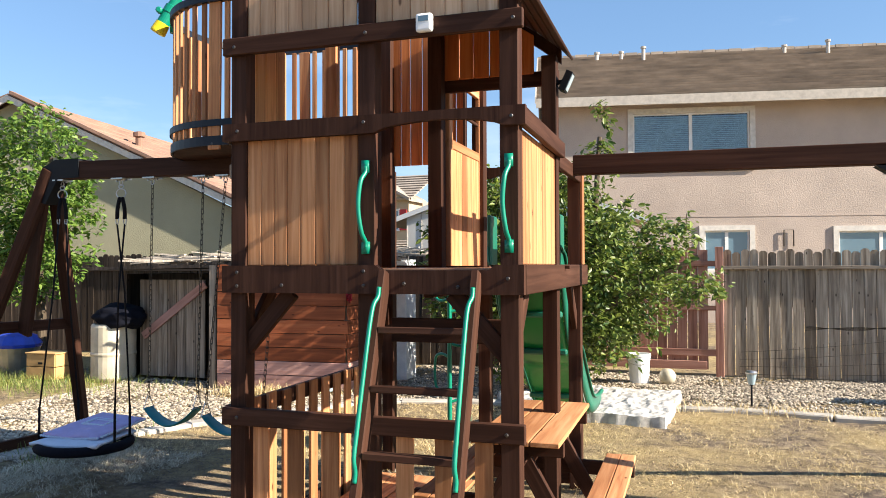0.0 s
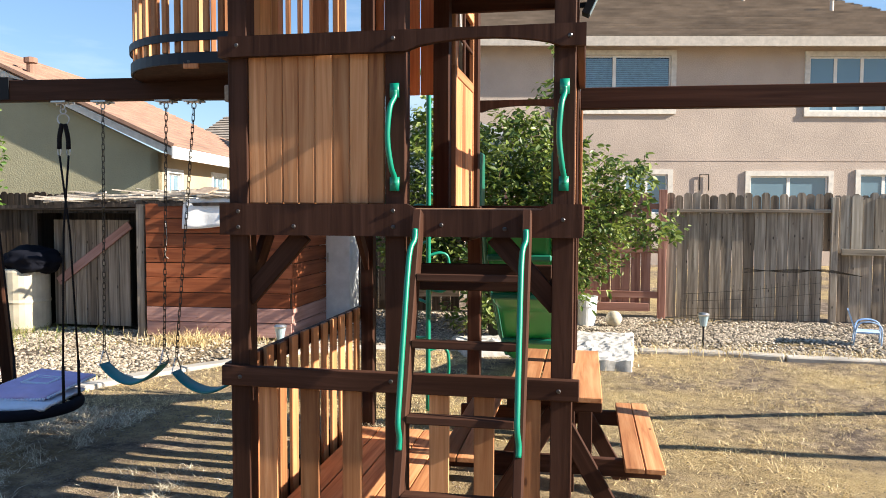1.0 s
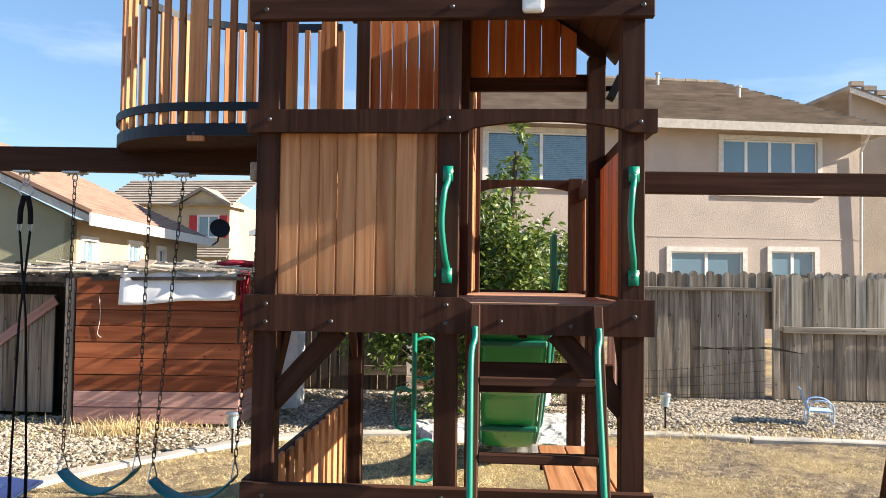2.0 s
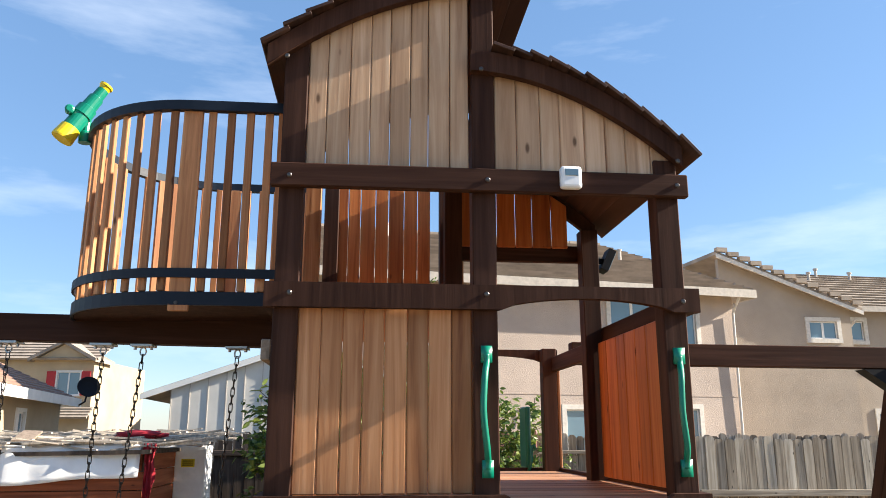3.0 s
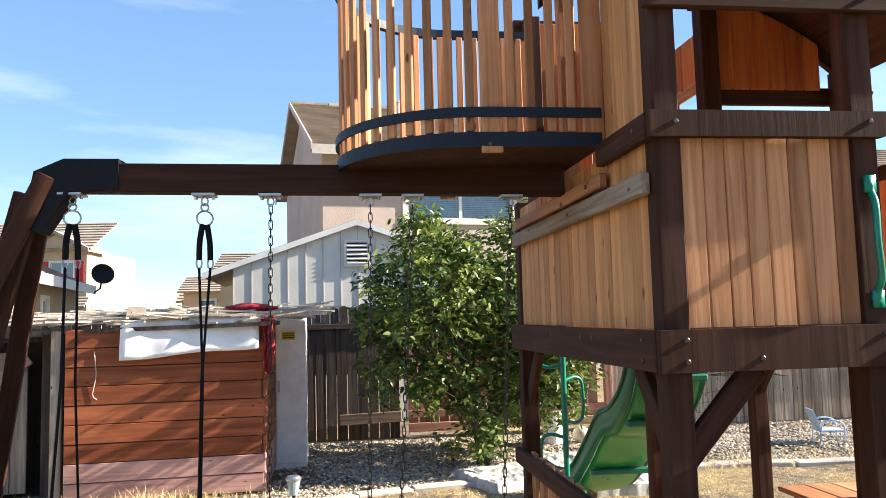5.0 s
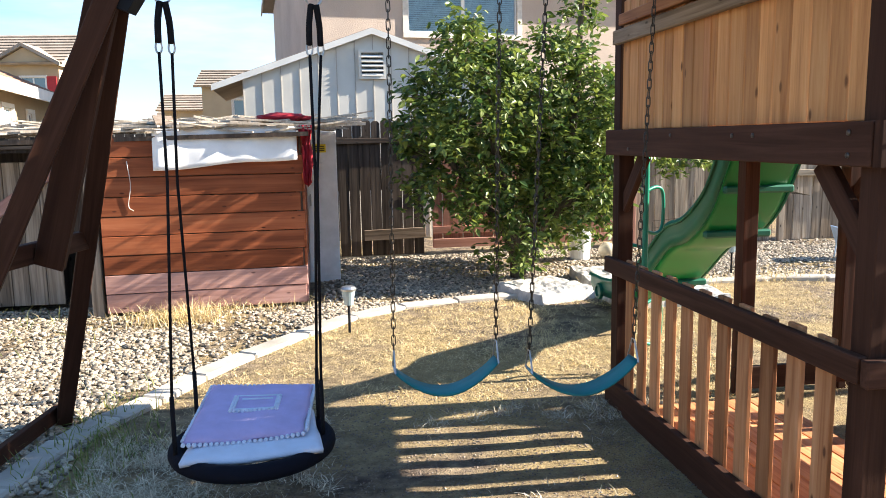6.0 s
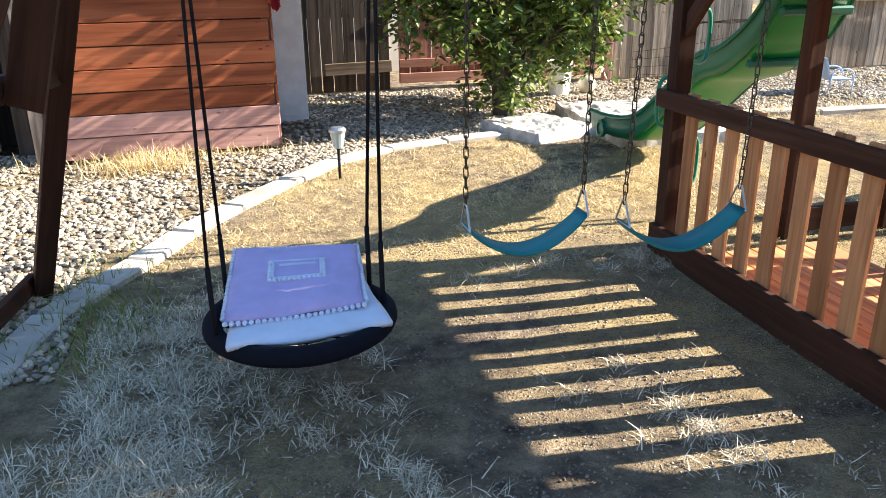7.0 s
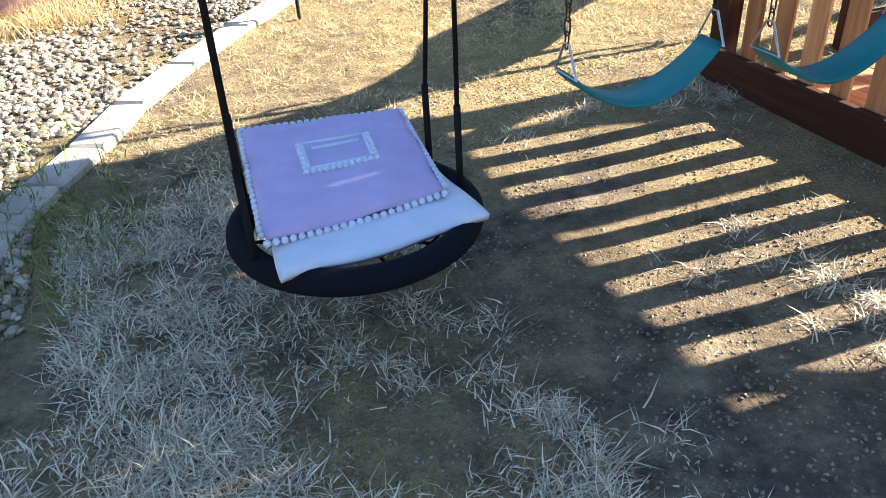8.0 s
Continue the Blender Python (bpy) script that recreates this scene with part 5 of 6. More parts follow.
door = thing_part("shed_door", shed, "weathered grey plank door with a diagonal brace")
for k in range(7):
    x = -7.40 + 0.155 * k
    bar("door_plank", (x, SY + 0.30, 0.06), (x, SY + 0.30, 1.42), 0.149, 0.022, M_FENCE, door, bevel=0.003)
bar("door_brace", (-7.400, SY + 0.27, 0.62), (-6.370, SY + 0.27, 1.36), 0.11, 0.03, M_PINK, door, wide=(0, 0, 1))
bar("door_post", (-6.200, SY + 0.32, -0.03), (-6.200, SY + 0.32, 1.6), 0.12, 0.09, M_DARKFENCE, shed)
part("string", tube_bm(smooth_path([(-5.650, SY - 0.125, 1.42), (-5.630, SY - 0.13, 1.20), (-5.660, SY - 0.125, 1.02), (-5.620, SY - 0.125, 0.97)], 5), 0.0035, 5), M_TRIM, shed, "pale hanging string")
n = 24
bm = bmesh.new()
g2 = [[bm.verts.new((-5.42 + 1.28 * i / n, SY - 0.11 + 0.085 * i / n - 0.006 * math.sin(i * 0.9) - 0.006 * j - 0.006 * noise.noise((i * 0.3, j * 0.5, 0)), 1.70 - (0.37 - 0.06 * i / n + 0.01 * math.sin(i * 0.35)) * j / 8 + 0.02 * i / n)) for j in range(9)] for i in range(n + 1)]
for a, b in zip(g2, g2[1:]):
    for j in range(8):
        bm.faces.new((a[j], a[j + 1], b[j + 1], b[j]))
tarp = tagged(part("white_tarp", bm, M_TARP, smooth=True), "white plastic tarp strip hanging over the shed's edge", "tarp")
tarp.modifiers.new("thick", "SOLIDIFY").thickness = 0.004


def rag(name, top, length, width, seed, label):
    bm = bmesh.new()
    g = []
    for i in range(10):
        row = []
        for j in range(16):
            v = j / 15
            x = width * (i / 9 - 0.5) * (1 - 0.35 * v) + 0.03 * noise.noise((i * 0.4, v * 5, seed))
            y = 0.03 * math.sin(i * 2.2 + v * 3) + 0.02 * noise.noise((i * 0.8, v * 6, seed + 3))
            row.append(bm.verts.new((top[0] + x, top[1] + y, top[2] - length * v * (1 - 0.15 * abs(i / 9 - 0.5)))))
        g.append(row)
    for a, b in zip(g, g[1:]):
        for j in range(15):
            bm.faces.new((a[j], a[j + 1], b[j + 1], b[j]))
    ob = tagged(part(name, bm, M_REDCLOTH, smooth=True), label, "cloth")
    ob.modifiers.new("thick", "SOLIDIFY").thickness = 0.006


rag("red_cloth", (-4.050, SY - 0.04, 1.72), 0.58, 0.12, 2, "dark red cloth hanging from the shed's corner")
bm = bmesh.new()
bmesh.ops.create_icosphere(bm, subdivisions=3, radius=1)
for v in bm.verts:
    v.co = Vector((v.co.x * 0.26, v.co.y * 0.13, v.co.z * 0.05)) * (1 + 0.35 * noise.noise(v.co * 2.5))
tagged(part("red_rag", bm, M_REDCLOTH, m=Matrix.Translation((-4.270, 9.3, 1.80)), smooth=True), "crumpled red cloth lying on the shed roof", "cloth")

# ---- cabinet ----
cab = thing("storage_cabinet", (-4.08, 10.26, 0), "tall white two-door storage cabinet standing by the fence", "cabinet")
CX0, CX1, CY0, CY1, CZ = -4.42, -3.75, 10.06, 10.46, 1.69
part("body", boxes_bm([((CX0, CY0 + 0.02, 0.0), (CX1, CY1, CZ))]), M_WHITE, cab)
cm = (CX0 + CX1) / 2
for x0, x1, hx in ((CX0 + 0.004, cm - 0.004, cm - 0.035), (cm + 0.004, CX1 - 0.004, cm + 0.035)):
    d = block("door", (x0, CY0, 0.07), (x1, CY0 + 0.018, CZ - 0.02), M_WHITE, cab, bevel=0.004)
    block("handle", (hx - 0.008, CY0 - 0.02, 0.86), (hx + 0.008, CY0 - 0.002, 0.99), M_STEEL, d, "small grey handle")
lab = block("warning_label", (cm + 0.07, CY0 - 0.004, 1.445), (cm + 0.22, CY0 - 0.001, 1.535), M_YELLOWLABEL, cab, "yellow warning label with dark bars", bevel=0.0)
for z in (1.507, 1.485, 1.463):
    block("label_bar", (cm + 0.085, CY0 - 0.006, z), (cm + 0.205, CY0 - 0.0045, z + 0.010), M_BLACK, lab, bevel=0.0)

# ---- clutter by the shed ----
drum = thing("drum", (-7.80, 9.04, 0), "dirty cream plastic drum beside the shed door", "drum")
part("drum_body", lathe_bm([(0.27, 0.0), (0.30, 0.05), (0.30, 0.35), (0.31, 0.38), (0.30, 0.41), (0.30, 0.76), (0.285, 0.80), (0.26, 0.80), (0.26, 0.7)], 28), M_CREAMCAN, drum, m=Matrix.Translation((-7.80, 9.04, 0)), smooth=False)
for cx, cy, cz, s, mat, nm, lb in ((-7.66, 9.02, 0.90, 0.29, M_BLACKFABRIC, "black_bag", "shiny black plastic bag piled on the drum"),):
    bm = bmesh.new()
    bmesh.ops.create_icosphere(bm, subdivisions=4, radius=1)
    for v in bm.verts:
        v.co = v.co * (1 + 0.22 * noise.noise(v.co * 2.1 + Vector((cx, 0, 0))) + 0.10 * noise.noise(v.co * 6))
        v.co = Vector((v.co.x * s * 1.3, v.co.y * s, v.co.z * s * 0.65))
    tagged(part(nm, bm, mat, m=Matrix.Translation((cx, cy, cz)), smooth=True), lb, "bag")
crate = thing("tan_crate", (-8.670, 8.750, 0), "tan wooden crate standing in the weeds", "crate")
for z0, z1 in ((0.03, 0.20), (0.21, 0.38)):
    block("crate_board", (-8.920, 8.600, z0), (-8.420, 8.620, z1), M_BROWNBOX, crate)
    block("crate_board", (-8.920, 8.900, z0), (-8.420, 8.920, z1), M_BROWNBOX, crate)
    block("crate_board", (-8.920, 8.625, z0), (-8.900, 8.895, z1), M_BROWNBOX, crate)
    block("crate_board", (-8.440, 8.625, z0), (-8.420, 8.895, z1), M_BROWNBOX, crate)
block("crate_lid", (-8.940, 8.590, 0.383), (-8.400, 8.930, 0.40), M_BROWNBOX, crate)
# Black plate on the uncut board imitates the shade in a hand hole.
block("hand_hole", (-8.710, 8.594, 0.24), (-8.630, 8.598, 0.27), M_BLACK, crate)
bin1 = thing("blue_tub", (-9.95, 9.4, 0), "grey tub with a bright blue plastic cover", "tub")
part("tub_body", lathe_bm([(0.26, 0.0), (0.33, 0.35), (0.34, 0.38), (0.30, 0.38)], 22), M_STEEL, bin1, m=Matrix.Translation((-9.95, 9.4, 0)))
part("cover", lathe_bm([(0.35, 0.37), (0.36, 0.42), (0.28, 0.55), (0.1, 0.60)], 14), M_BLUE, bin1, "blue plastic cover", m=Matrix.Translation((-9.95, 9.4, 0)))


# ---- trees ----
leaf_v = [(0, 0, 0), (0.24, 0.35, 0.05), (0, 0.40, -0.03), (-0.24, 0.35, 0.05), (0.20, 0.72, 0.0), (0, 0.76, -0.07), (-0.20, 0.72, 0.0), (0, 1.05, -0.14)]
leaf_f = [(0, 1, 2), (0, 2, 3), (1, 4, 2), (2, 4, 5), (3, 2, 6), (2, 5, 6), (4, 7, 5), (5, 7, 6)]


def tree(name, base, trunk, blobs, leaf, count, mat, seed, label, fruit=0):
    """A tapered trunk with limbs to the crown's lobes, and leaves on twigs round them. blobs: (x, y, z, radius, height)."""
    r = np.random.default_rng(seed)
    root = thing(name, base, label, "tree")
    bm = bmesh.new()
    base = Vector(base)
    for p in trunk:
        pts = smooth_path([base + Vector((0, 0, -0.05))] + [Vector(q) for q in p], 5)
        tube_bm(pts, 0.05, 8, False, bm, [0.075 * (1 - 0.8 * k / len(pts)) + 0.008 for k in range(len(pts))])
    rows = []
    weights = np.array([b[3] ** 2 * b[4] for b in blobs]) ** 0.75
    weights = weights / weights.sum()
    twigs = []
    for b, w in zip(blobs, weights):
        for _ in range(int(count * w / 9)):
            d = r.normal(size=3)
            d /= np.linalg.norm(d)
            rad = r.uniform(0.45, 1.0) ** 0.6 * (1 + 0.28 * noise.noise((d[0] * 1.7 + b[0], d[1] * 1.7, d[2] * 1.7)))
            c = Vector((b[0] + d[0] * b[3] * rad, b[1] + d[1] * b[3] * rad, b[2] + d[2] * b[4] * rad))
            if noise.noise(c * 2.6) < -0.22 or c.z < 0.15:
                continue
            twigs.append((c, Vector(d)))
    for c, d in twigs:
        out = (d + Vector(r.normal(size=3)) * 0.6).normalized()
        if r.random() < 0.35:
            tube_bm([c - out * 0.16, c + out * 0.05], 0.004, 4, False, bm)
        for _ in range(9):
            p = c + out * r.uniform(-0.12, 0.10) + Vector(r.normal(size=3)) * 0.035
            l = leaf * r.uniform(0.6, 1.25)
            yaw = math.atan2(-out.x, out.y) + r.normal(0, 0.9)
            rows.append((tuple(p), turned(yaw, r.normal(-0.25, 0.55), r.normal(0, 0.6), (l, l, l))))
    part("trunk", bm, M_BARK, root)
    many("crown", leaf_v, leaf_f, rows, mat, parent=root)
    if fruit:
        fr = bmesh.new()
        bmesh.ops.create_icosphere(fr, subdivisions=2, radius=0.032)
        me = bpy.data.meshes.new("fruit")
        fr.to_mesh(me)
        fr.free()
        for k in range(fruit):
            c, d = twigs[int(r.integers(len(twigs)))]
            part_of("fruit", me, M_LEMON, root, m=Matrix.Translation(c + Vector((0, 0, -0.04))), smooth=True)
    return root


M_LEMON = plain("green_lemon_skin", (0.30, 0.38, 0.05), 0.45)
tree("citrus_tree", (-1.77, 9.80, 0), [[(-1.87, 9.70, 0.7), (-2.12, 9.50, 1.6), (-2.22, 9.40, 2.4)], [(-1.67, 9.75, 0.6), (-1.20, 9.70, 1.5), (-1.05, 9.75, 3.2)], [(-1.62, 9.70, 0.5), (-0.80, 9.50, 1.2), (0.10, 9.50, 1.7)], [(-1.92, 9.70, 0.5), (-2.72, 9.40, 1.5)]],
     [(-2.37, 9.35, 1.75, 0.80, 0.95), (-1.57, 9.45, 1.95, 0.70, 0.90), (-0.85, 9.50, 1.7, 0.60, 0.75), (-0.25, 9.55, 1.9, 0.34, 0.32), (0.08, 9.55, 1.35, 0.36, 0.25), (-1.10, 9.75, 2.75, 0.24, 0.45), (-1.03, 9.80, 3.35, 0.12, 0.38), (-0.95, 9.60, 0.75, 0.38, 0.38), (-2.72, 9.30, 1.25, 0.42, 0.5), (-2.02, 9.25, 0.50, 0.38, 0.38), (-1.25, 9.35, 1.05, 0.5, 0.5), (-2.42, 9.30, 2.5, 0.35, 0.35), (-1.4, 10.4, 1.6, 0.8, 0.9), (-0.7, 10.7, 1.3, 0.65, 0.7), (-2.0, 10.6, 1.9, 0.7, 0.75), (-1.2, 10.4, 0.75, 0.6, 0.5), (-2.85, 9.35, 1.75, 0.36, 0.5), (-2.3, 9.1, 0.85, 0.35, 0.35)], 0.088, 32000, M_LEAF, 12, "leafy green citrus tree beside the red fence", 26)
tree("willow_tree", (-10.3, 10.2, 0), [[(-10.3, 10.2, 1.5), (-10.0, 10.1, 3.4)], [(-10.3, 10.2, 1.2), (-10.9, 10.3, 3.0)]],
     [(-10.2, 10.1, 3.1, 0.75, 1.3), (-9.75, 10.0, 2.2, 0.6, 1.1), (-10.9, 10.2, 2.8, 0.8, 1.3), (-9.6, 10.0, 2.9, 0.25, 0.4), (-10.4, 10.0, 1.6, 0.6, 0.7)], 0.11, 10500, M_LEAF2, 21, "light green drooping tree beside the drum")


# ---- houses ----
def wall_with_holes(w, z0, z1, holes, thick):
    """A wall along x, from 0 to w and y 0 to thick, with openings (x0, z0, x1, z1) through it."""
    xs = sorted({0.0, w, *[h[0] for h in holes], *[h[2] for h in holes]})
    zs = sorted({z0, z1, *[h[1] for h in holes], *[h[3] for h in holes]})
    boxes = []
    for a, b in zip(xs, xs[1:]):
        for c, d in zip(zs, zs[1:]):
            x, z = (a + b) / 2, (c + d) / 2
            if not any(h[0] < x < h[2] and h[1] < z < h[3] for h in holes):
                boxes.append(((a, 0, c), (b, thick, d)))
    bm = boxes_bm(boxes)
    bmesh.ops.remove_doubles(bm, verts=bm.verts, dist=0.0005)
    seen = {}
    for f in bm.faces:
        seen.setdefault(frozenset(v.index for v in f.verts), []).append(f)
    bmesh.ops.delete(bm, geom=[f for fs in seen.values() if len(fs) > 1 for f in fs], context="FACES")
    return bm


def house_window(house, m, x0, z0, x1, z1, panes=2, blind=True, trim=M_TRIM, t=0.14, shutters=None):
    """Trim, frame, panes and blinds in an opening of a wall that lies along x; m: the wall's pose."""
    win = thing_part("window", house)
    part("window_trim", boxes_bm([((x0 - t, -0.05, z1), (x1 + t, 0.02, z1 + t)), ((x0 - t, -0.07, z0 - t), (x1 + t, 0.02, z0)), ((x0 - t, -0.05, z0), (x0, 0.02, z1)), ((x1, -0.05, z0), (x1 + t, 0.02, z1))]), trim, win, m=m)
    f = 0.045
    boxes = [((x0, 0.03, z0), (x1, 0.08, z0 + f)), ((x0, 0.03, z1 - f), (x1, 0.08, z1)), ((x0, 0.03, z0 + f), (x0 + f, 0.08, z1 - f)), ((x1 - f, 0.03, z0 + f), (x1, 0.08, z1 - f))]
    for k in range(1, panes):
        x = x0 + (x1 - x0) * k / panes
        boxes.append(((x - f, 0.028, z0 + f), (x + f, 0.082, z1 - f)))
    part("window_frame", boxes_bm(boxes), M_WHITEPAINT, win, m=m)
    for k in range(panes):
        a, b = x0 + (x1 - x0) * k / panes + f, x0 + (x1 - x0) * (k + 1) / panes - f
        part("pane", boxes_bm([((a, 0.05, z0 + f), (b, 0.06, z1 - f))]), M_PANE if blind else M_GLASS, win, m=m)
    if blind:
        n = int((z1 - z0 - 2 * f) / 0.055)
        part("blind", boxes_bm([((x0 + f, 0.10, z0 + f + 0.055 * k), (x1 - f, 0.115, z0 + f + 0.055 * k + 0.047)) for k in range(n)]), M_BLIND, win, m=m)
    return win


M_PANE = bpy.data.materials.new("clear_glass")
M_PANE.use_nodes = True
pn, pl = M_PANE.node_tree.nodes, M_PANE.node_tree.links
pg, pt, px, pf = pn.new("ShaderNodeBsdfGlossy"), pn.new("ShaderNodeBsdfTransparent"), pn.new("ShaderNodeMixShader"), pn.new("ShaderNodeFresnel")
pg.inputs["Roughness"].default_value = 0.03
pf.inputs["IOR"].default_value = 1.6
pl.new(pf.outputs["Fac"], px.inputs["Fac"])
pl.new(pt.outputs["BSDF"], px.inputs[1])
pl.new(pg.outputs["BSDF"], px.inputs[2])
pl.new(px.outputs["Shader"], pn["Material Output"].inputs["Surface"])


def tile_slope(house, m, x0, x1, y0, z0, y1, z1, courses, mat, name="roof", hip0=0.0, hip1=0.0):
    """A roof slope from its eave at (y0, z0) to its ridge at (y1, z1), as overlapping tile courses; hips draw its ends in."""
    roof = thing_part(name, house)
    for k in range(courses):
        a, b = k / courses, min(1.0, (k + 1.12) / courses)
        ya, za, yb, zb = y0 + (y1 - y0) * a, z0 + (z1 - z0) * a, y0 + (y1 - y0) * b, z0 + (z1 - z0) * b
        bm = bmesh.new()
        v = [bm.verts.new(p) for p in ((x0 + hip0 * a, ya + 0.1 * (1 if y1 > y0 else -1), za + 0.01), (x1 - hip1 * a, ya + 0.1 * (1 if y1 > y0 else -1), za + 0.01), (x1 - hip1 * a, ya, za + 0.13), (x0 + hip0 * a, ya, za + 0.13), (x0 + hip0 * b, yb, zb + 0.02), (x1 - hip1 * b, yb, zb + 0.02), (x1 - hip1 * b, yb, zb + 0.04), (x0 + hip0 * b, yb, zb + 0.04))]
        for f in ((0, 1, 2, 3), (3, 2, 6, 7), (4, 7, 6, 5), (0, 4, 5, 1), (0, 3, 7, 4), (1, 5, 6, 2)):
            bm.faces.new([v[i] for i in f])
        bmesh.ops.recalc_face_normals(bm, faces=bm.faces)
        part("tile_course", bm, mat, roof, m=m)
    return roof


# two-storey house behind the back fence
HM = pose(-3.82, 21.83, 0, 0, 0, 10)
HW, HD, HZ = 13.7, 9.0, 6.22
house = thing("two_storey_house", HM, "two-storey taupe stucco house with a grey tiled roof", "house")
holes = [(2.35, 4.37, 5.50, 5.85), (9.35, 4.31, 12.30, 5.83), (4.26, 1.45, 5.46, 2.55), (7.77, 1.3, 9.95, 2.51), (10.85, 1.4, 12.19, 2.56)]
part("wall", wall_with_holes(HW, -0.1, HZ, holes, 0.2), M_STUCCO, house, m=HM)
part("wall", boxes_bm([((0, 0.2, -0.1), (0.2, HD, HZ))]), M_STUCCO, house, m=HM)
part("wall", boxes_bm([((HW - 0.2, 0.2, -0.1), (HW, HD, HZ))]), M_STUCCO, house, m=HM)
part("wall", boxes_bm([((0.2, HD - 0.2, -0.1), (HW - 0.2, HD, HZ))]), M_STUCCO, house, m=HM)
bm = bmesh.new()
gv = [bm.verts.new(p) for p in ((0.0, 0, HZ), (0.0, HD, HZ), (0.0, HD / 2, HZ + 2.05), (0.2, 0, HZ), (0.2, HD, HZ), (0.2, HD / 2, HZ + 2.05))]
for f in ((0, 2, 1), (3, 4, 5), (0, 3, 5, 2), (1, 2, 5, 4), (0, 1, 4, 3)):
    bm.faces.new([gv[i] for i in f])
part("gable", bm, M_STUCCO, house, m=HM)
# Black sheet and slab put the rooms' shade behind the windows.
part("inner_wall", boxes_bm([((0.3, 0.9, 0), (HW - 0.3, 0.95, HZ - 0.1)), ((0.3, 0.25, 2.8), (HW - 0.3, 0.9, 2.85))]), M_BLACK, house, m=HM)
for k, h in enumerate(holes):
    house_window(house, HM, h[0], h[1], h[2], h[3], (2, 4, 2, 2, 2)[k], k == 0)
RZ = HZ + 2.45
tile_slope(house, HM, -0.35, HW + 0.45, -0.55, HZ - 0.02, HD / 2, RZ, 19, M_TILE, hip1=2.7)
tile_slope(house, HM, -0.35, HW + 0.45, HD + 0.55, HZ - 0.02, HD / 2, RZ, 8, M_TILE, hip1=2.7)
tile_slope(house, HM @ pose(HW, 0, 0, 0, 0, 90), -0.55, HD + 0.55, -0.45, HZ - 0.02, 2.25, RZ, 10, M_TILE, hip0=5.05, hip1=5.05)
part("fascia", boxes_bm([((-0.35, -0.60, HZ - 0.22), (HW + 0.45, -0.55, HZ + 0.04)), ((HW + 0.45, -0.60, HZ - 0.22), (HW + 0.5, HD + 0.55, HZ + 0.04))]), M_FASCIA, house, m=HM)
part("soffit", boxes_bm([((-0.35, -0.55, HZ - 0.06), (HW + 0.45, 0.0, HZ - 0.03))]), M_FASCIA, house, m=HM)
part("rake_board", prism_bm([(-0.6, HZ - 0.1), (HD / 2, RZ - 0.05), (HD + 0.6, HZ - 0.1), (HD + 0.6, HZ + 0.1), (HD / 2, RZ + 0.12), (-0.6, HZ + 0.1)], -0.02, 0.02), M_FASCIA, house, m=HM @ pose(-0.36, 0, 0, 0, 0, 90) @ Matrix.Diagonal((1, 1, 1, 1)))
for k in range(28):
    part("ridge_cap", boxes_bm([((-0.35 + 0.42 * k, HD / 2 - 0.12, RZ + 0.03), (-0.35 + 0.42 * k + 0.40, HD / 2 + 0.12, RZ + 0.11 + 0.02 * (k % 2)))]), M_TILE, house, m=HM)
part("downpipe", tube_bm([(HW - 0.08, -0.5, HZ - 0.2), (HW - 0.08, -0.12, HZ - 0.65), (HW - 0.08, -0.06, 0.0)], 0.045, 8), M_TRIM, house, m=HM)
part("wall_seam", boxes_bm([((0.0, -0.012, 2.93), (HW, 0.0, 2.965))]), M_STUCCO, house, m=HM)
for x, f, h in ((1.6, 0.86, 0.3), (2.4, 0.86, 0.3), (3.1, 0.84, 0.45), (8.8, 0.82, 0.45), (7.6, 0.9, 0.25), (11.0, 0.55, 0.4)):
    y, z = -0.55 + (HD / 2 + 0.55) * f, HZ + (RZ - HZ) * f
    part("vent_pipe", lathe_bm([(0.06, 0), (0.06, h), (0.09, h), (0.09, h + 0.06), (0.03, h + 0.08)], 10), M_FASCIA, house, m=HM @ Matrix.Translation((x, y, z)))
part("meter_frame", tube_bm([(6.35, -0.05, 2.1), (6.35, -0.05, 2.55), (6.6, -0.05, 2.55), (6.6, -0.05, 2.1)], 0.018, 6), M_CHAIN, house, m=HM)

# beige house further along
RM = pose(11.17, 28.08, 0, 0, 0, 4)
neighbour = thing("beige_house", RM, "two-storey beige stucco house with a brown tiled roof", "house")
part("wall", wall_with_holes(5.3, -0.1, 6.2, [(3.52, 5.32, 4.68, 5.98)], 0.2), M_STUCCO_BEIGE, neighbour, m=RM)
part("gable", prism_bm([(0, 6.2), (5.3, 6.2), (5.3, 6.5), (-0.0, 8.4)], 0.0, 0.2), M_STUCCO_BEIGE, neighbour, m=RM)
house_window(neighbour, RM, 3.52, 5.32, 4.68, 5.98, 2, False, t=0.16)
SM2 = RM @ pose(5.3, 0, 0, 0, 0, 0)
wing = [(0.35, 5.35, 0.9, 6.1), (1.1, 1.95, 2.55, 2.6)]
part("wall", wall_with_holes(9.0, -0.1, 6.55, wing, 0.2), M_STUCCO_BEIGE, neighbour, m=SM2 @ pose(0, 0.5, 0))
house_window(neighbour, SM2 @ pose(0, 0.5, 0), *wing[0], 1, False, t=0.16)
house_window(neighbour, SM2 @ pose(0, 0.5, 0), *wing[1], 2, False, t=0.16)
part("wall", boxes_bm([((5.1, 0.2, -0.1), (5.3, 0.5, 6.2)), ((0.0, 0.2, -0.1), (0.2, 8.0, 5.6)), ((14.1, 0.7, -0.1), (14.3, 8.0, 6.2)), ((0.2, 7.8, -0.1), (14.1, 8.0, 6.0)), ((0.3, 1.6, 0), (14, 1.7, 5.5))]), M_STUCCO_BEIGE, neighbour, m=RM)
tile_slope(neighbour, RM, 5.0, 15.0, 0.0, 6.58, 5.0, 8.9, 13, M_TILE)
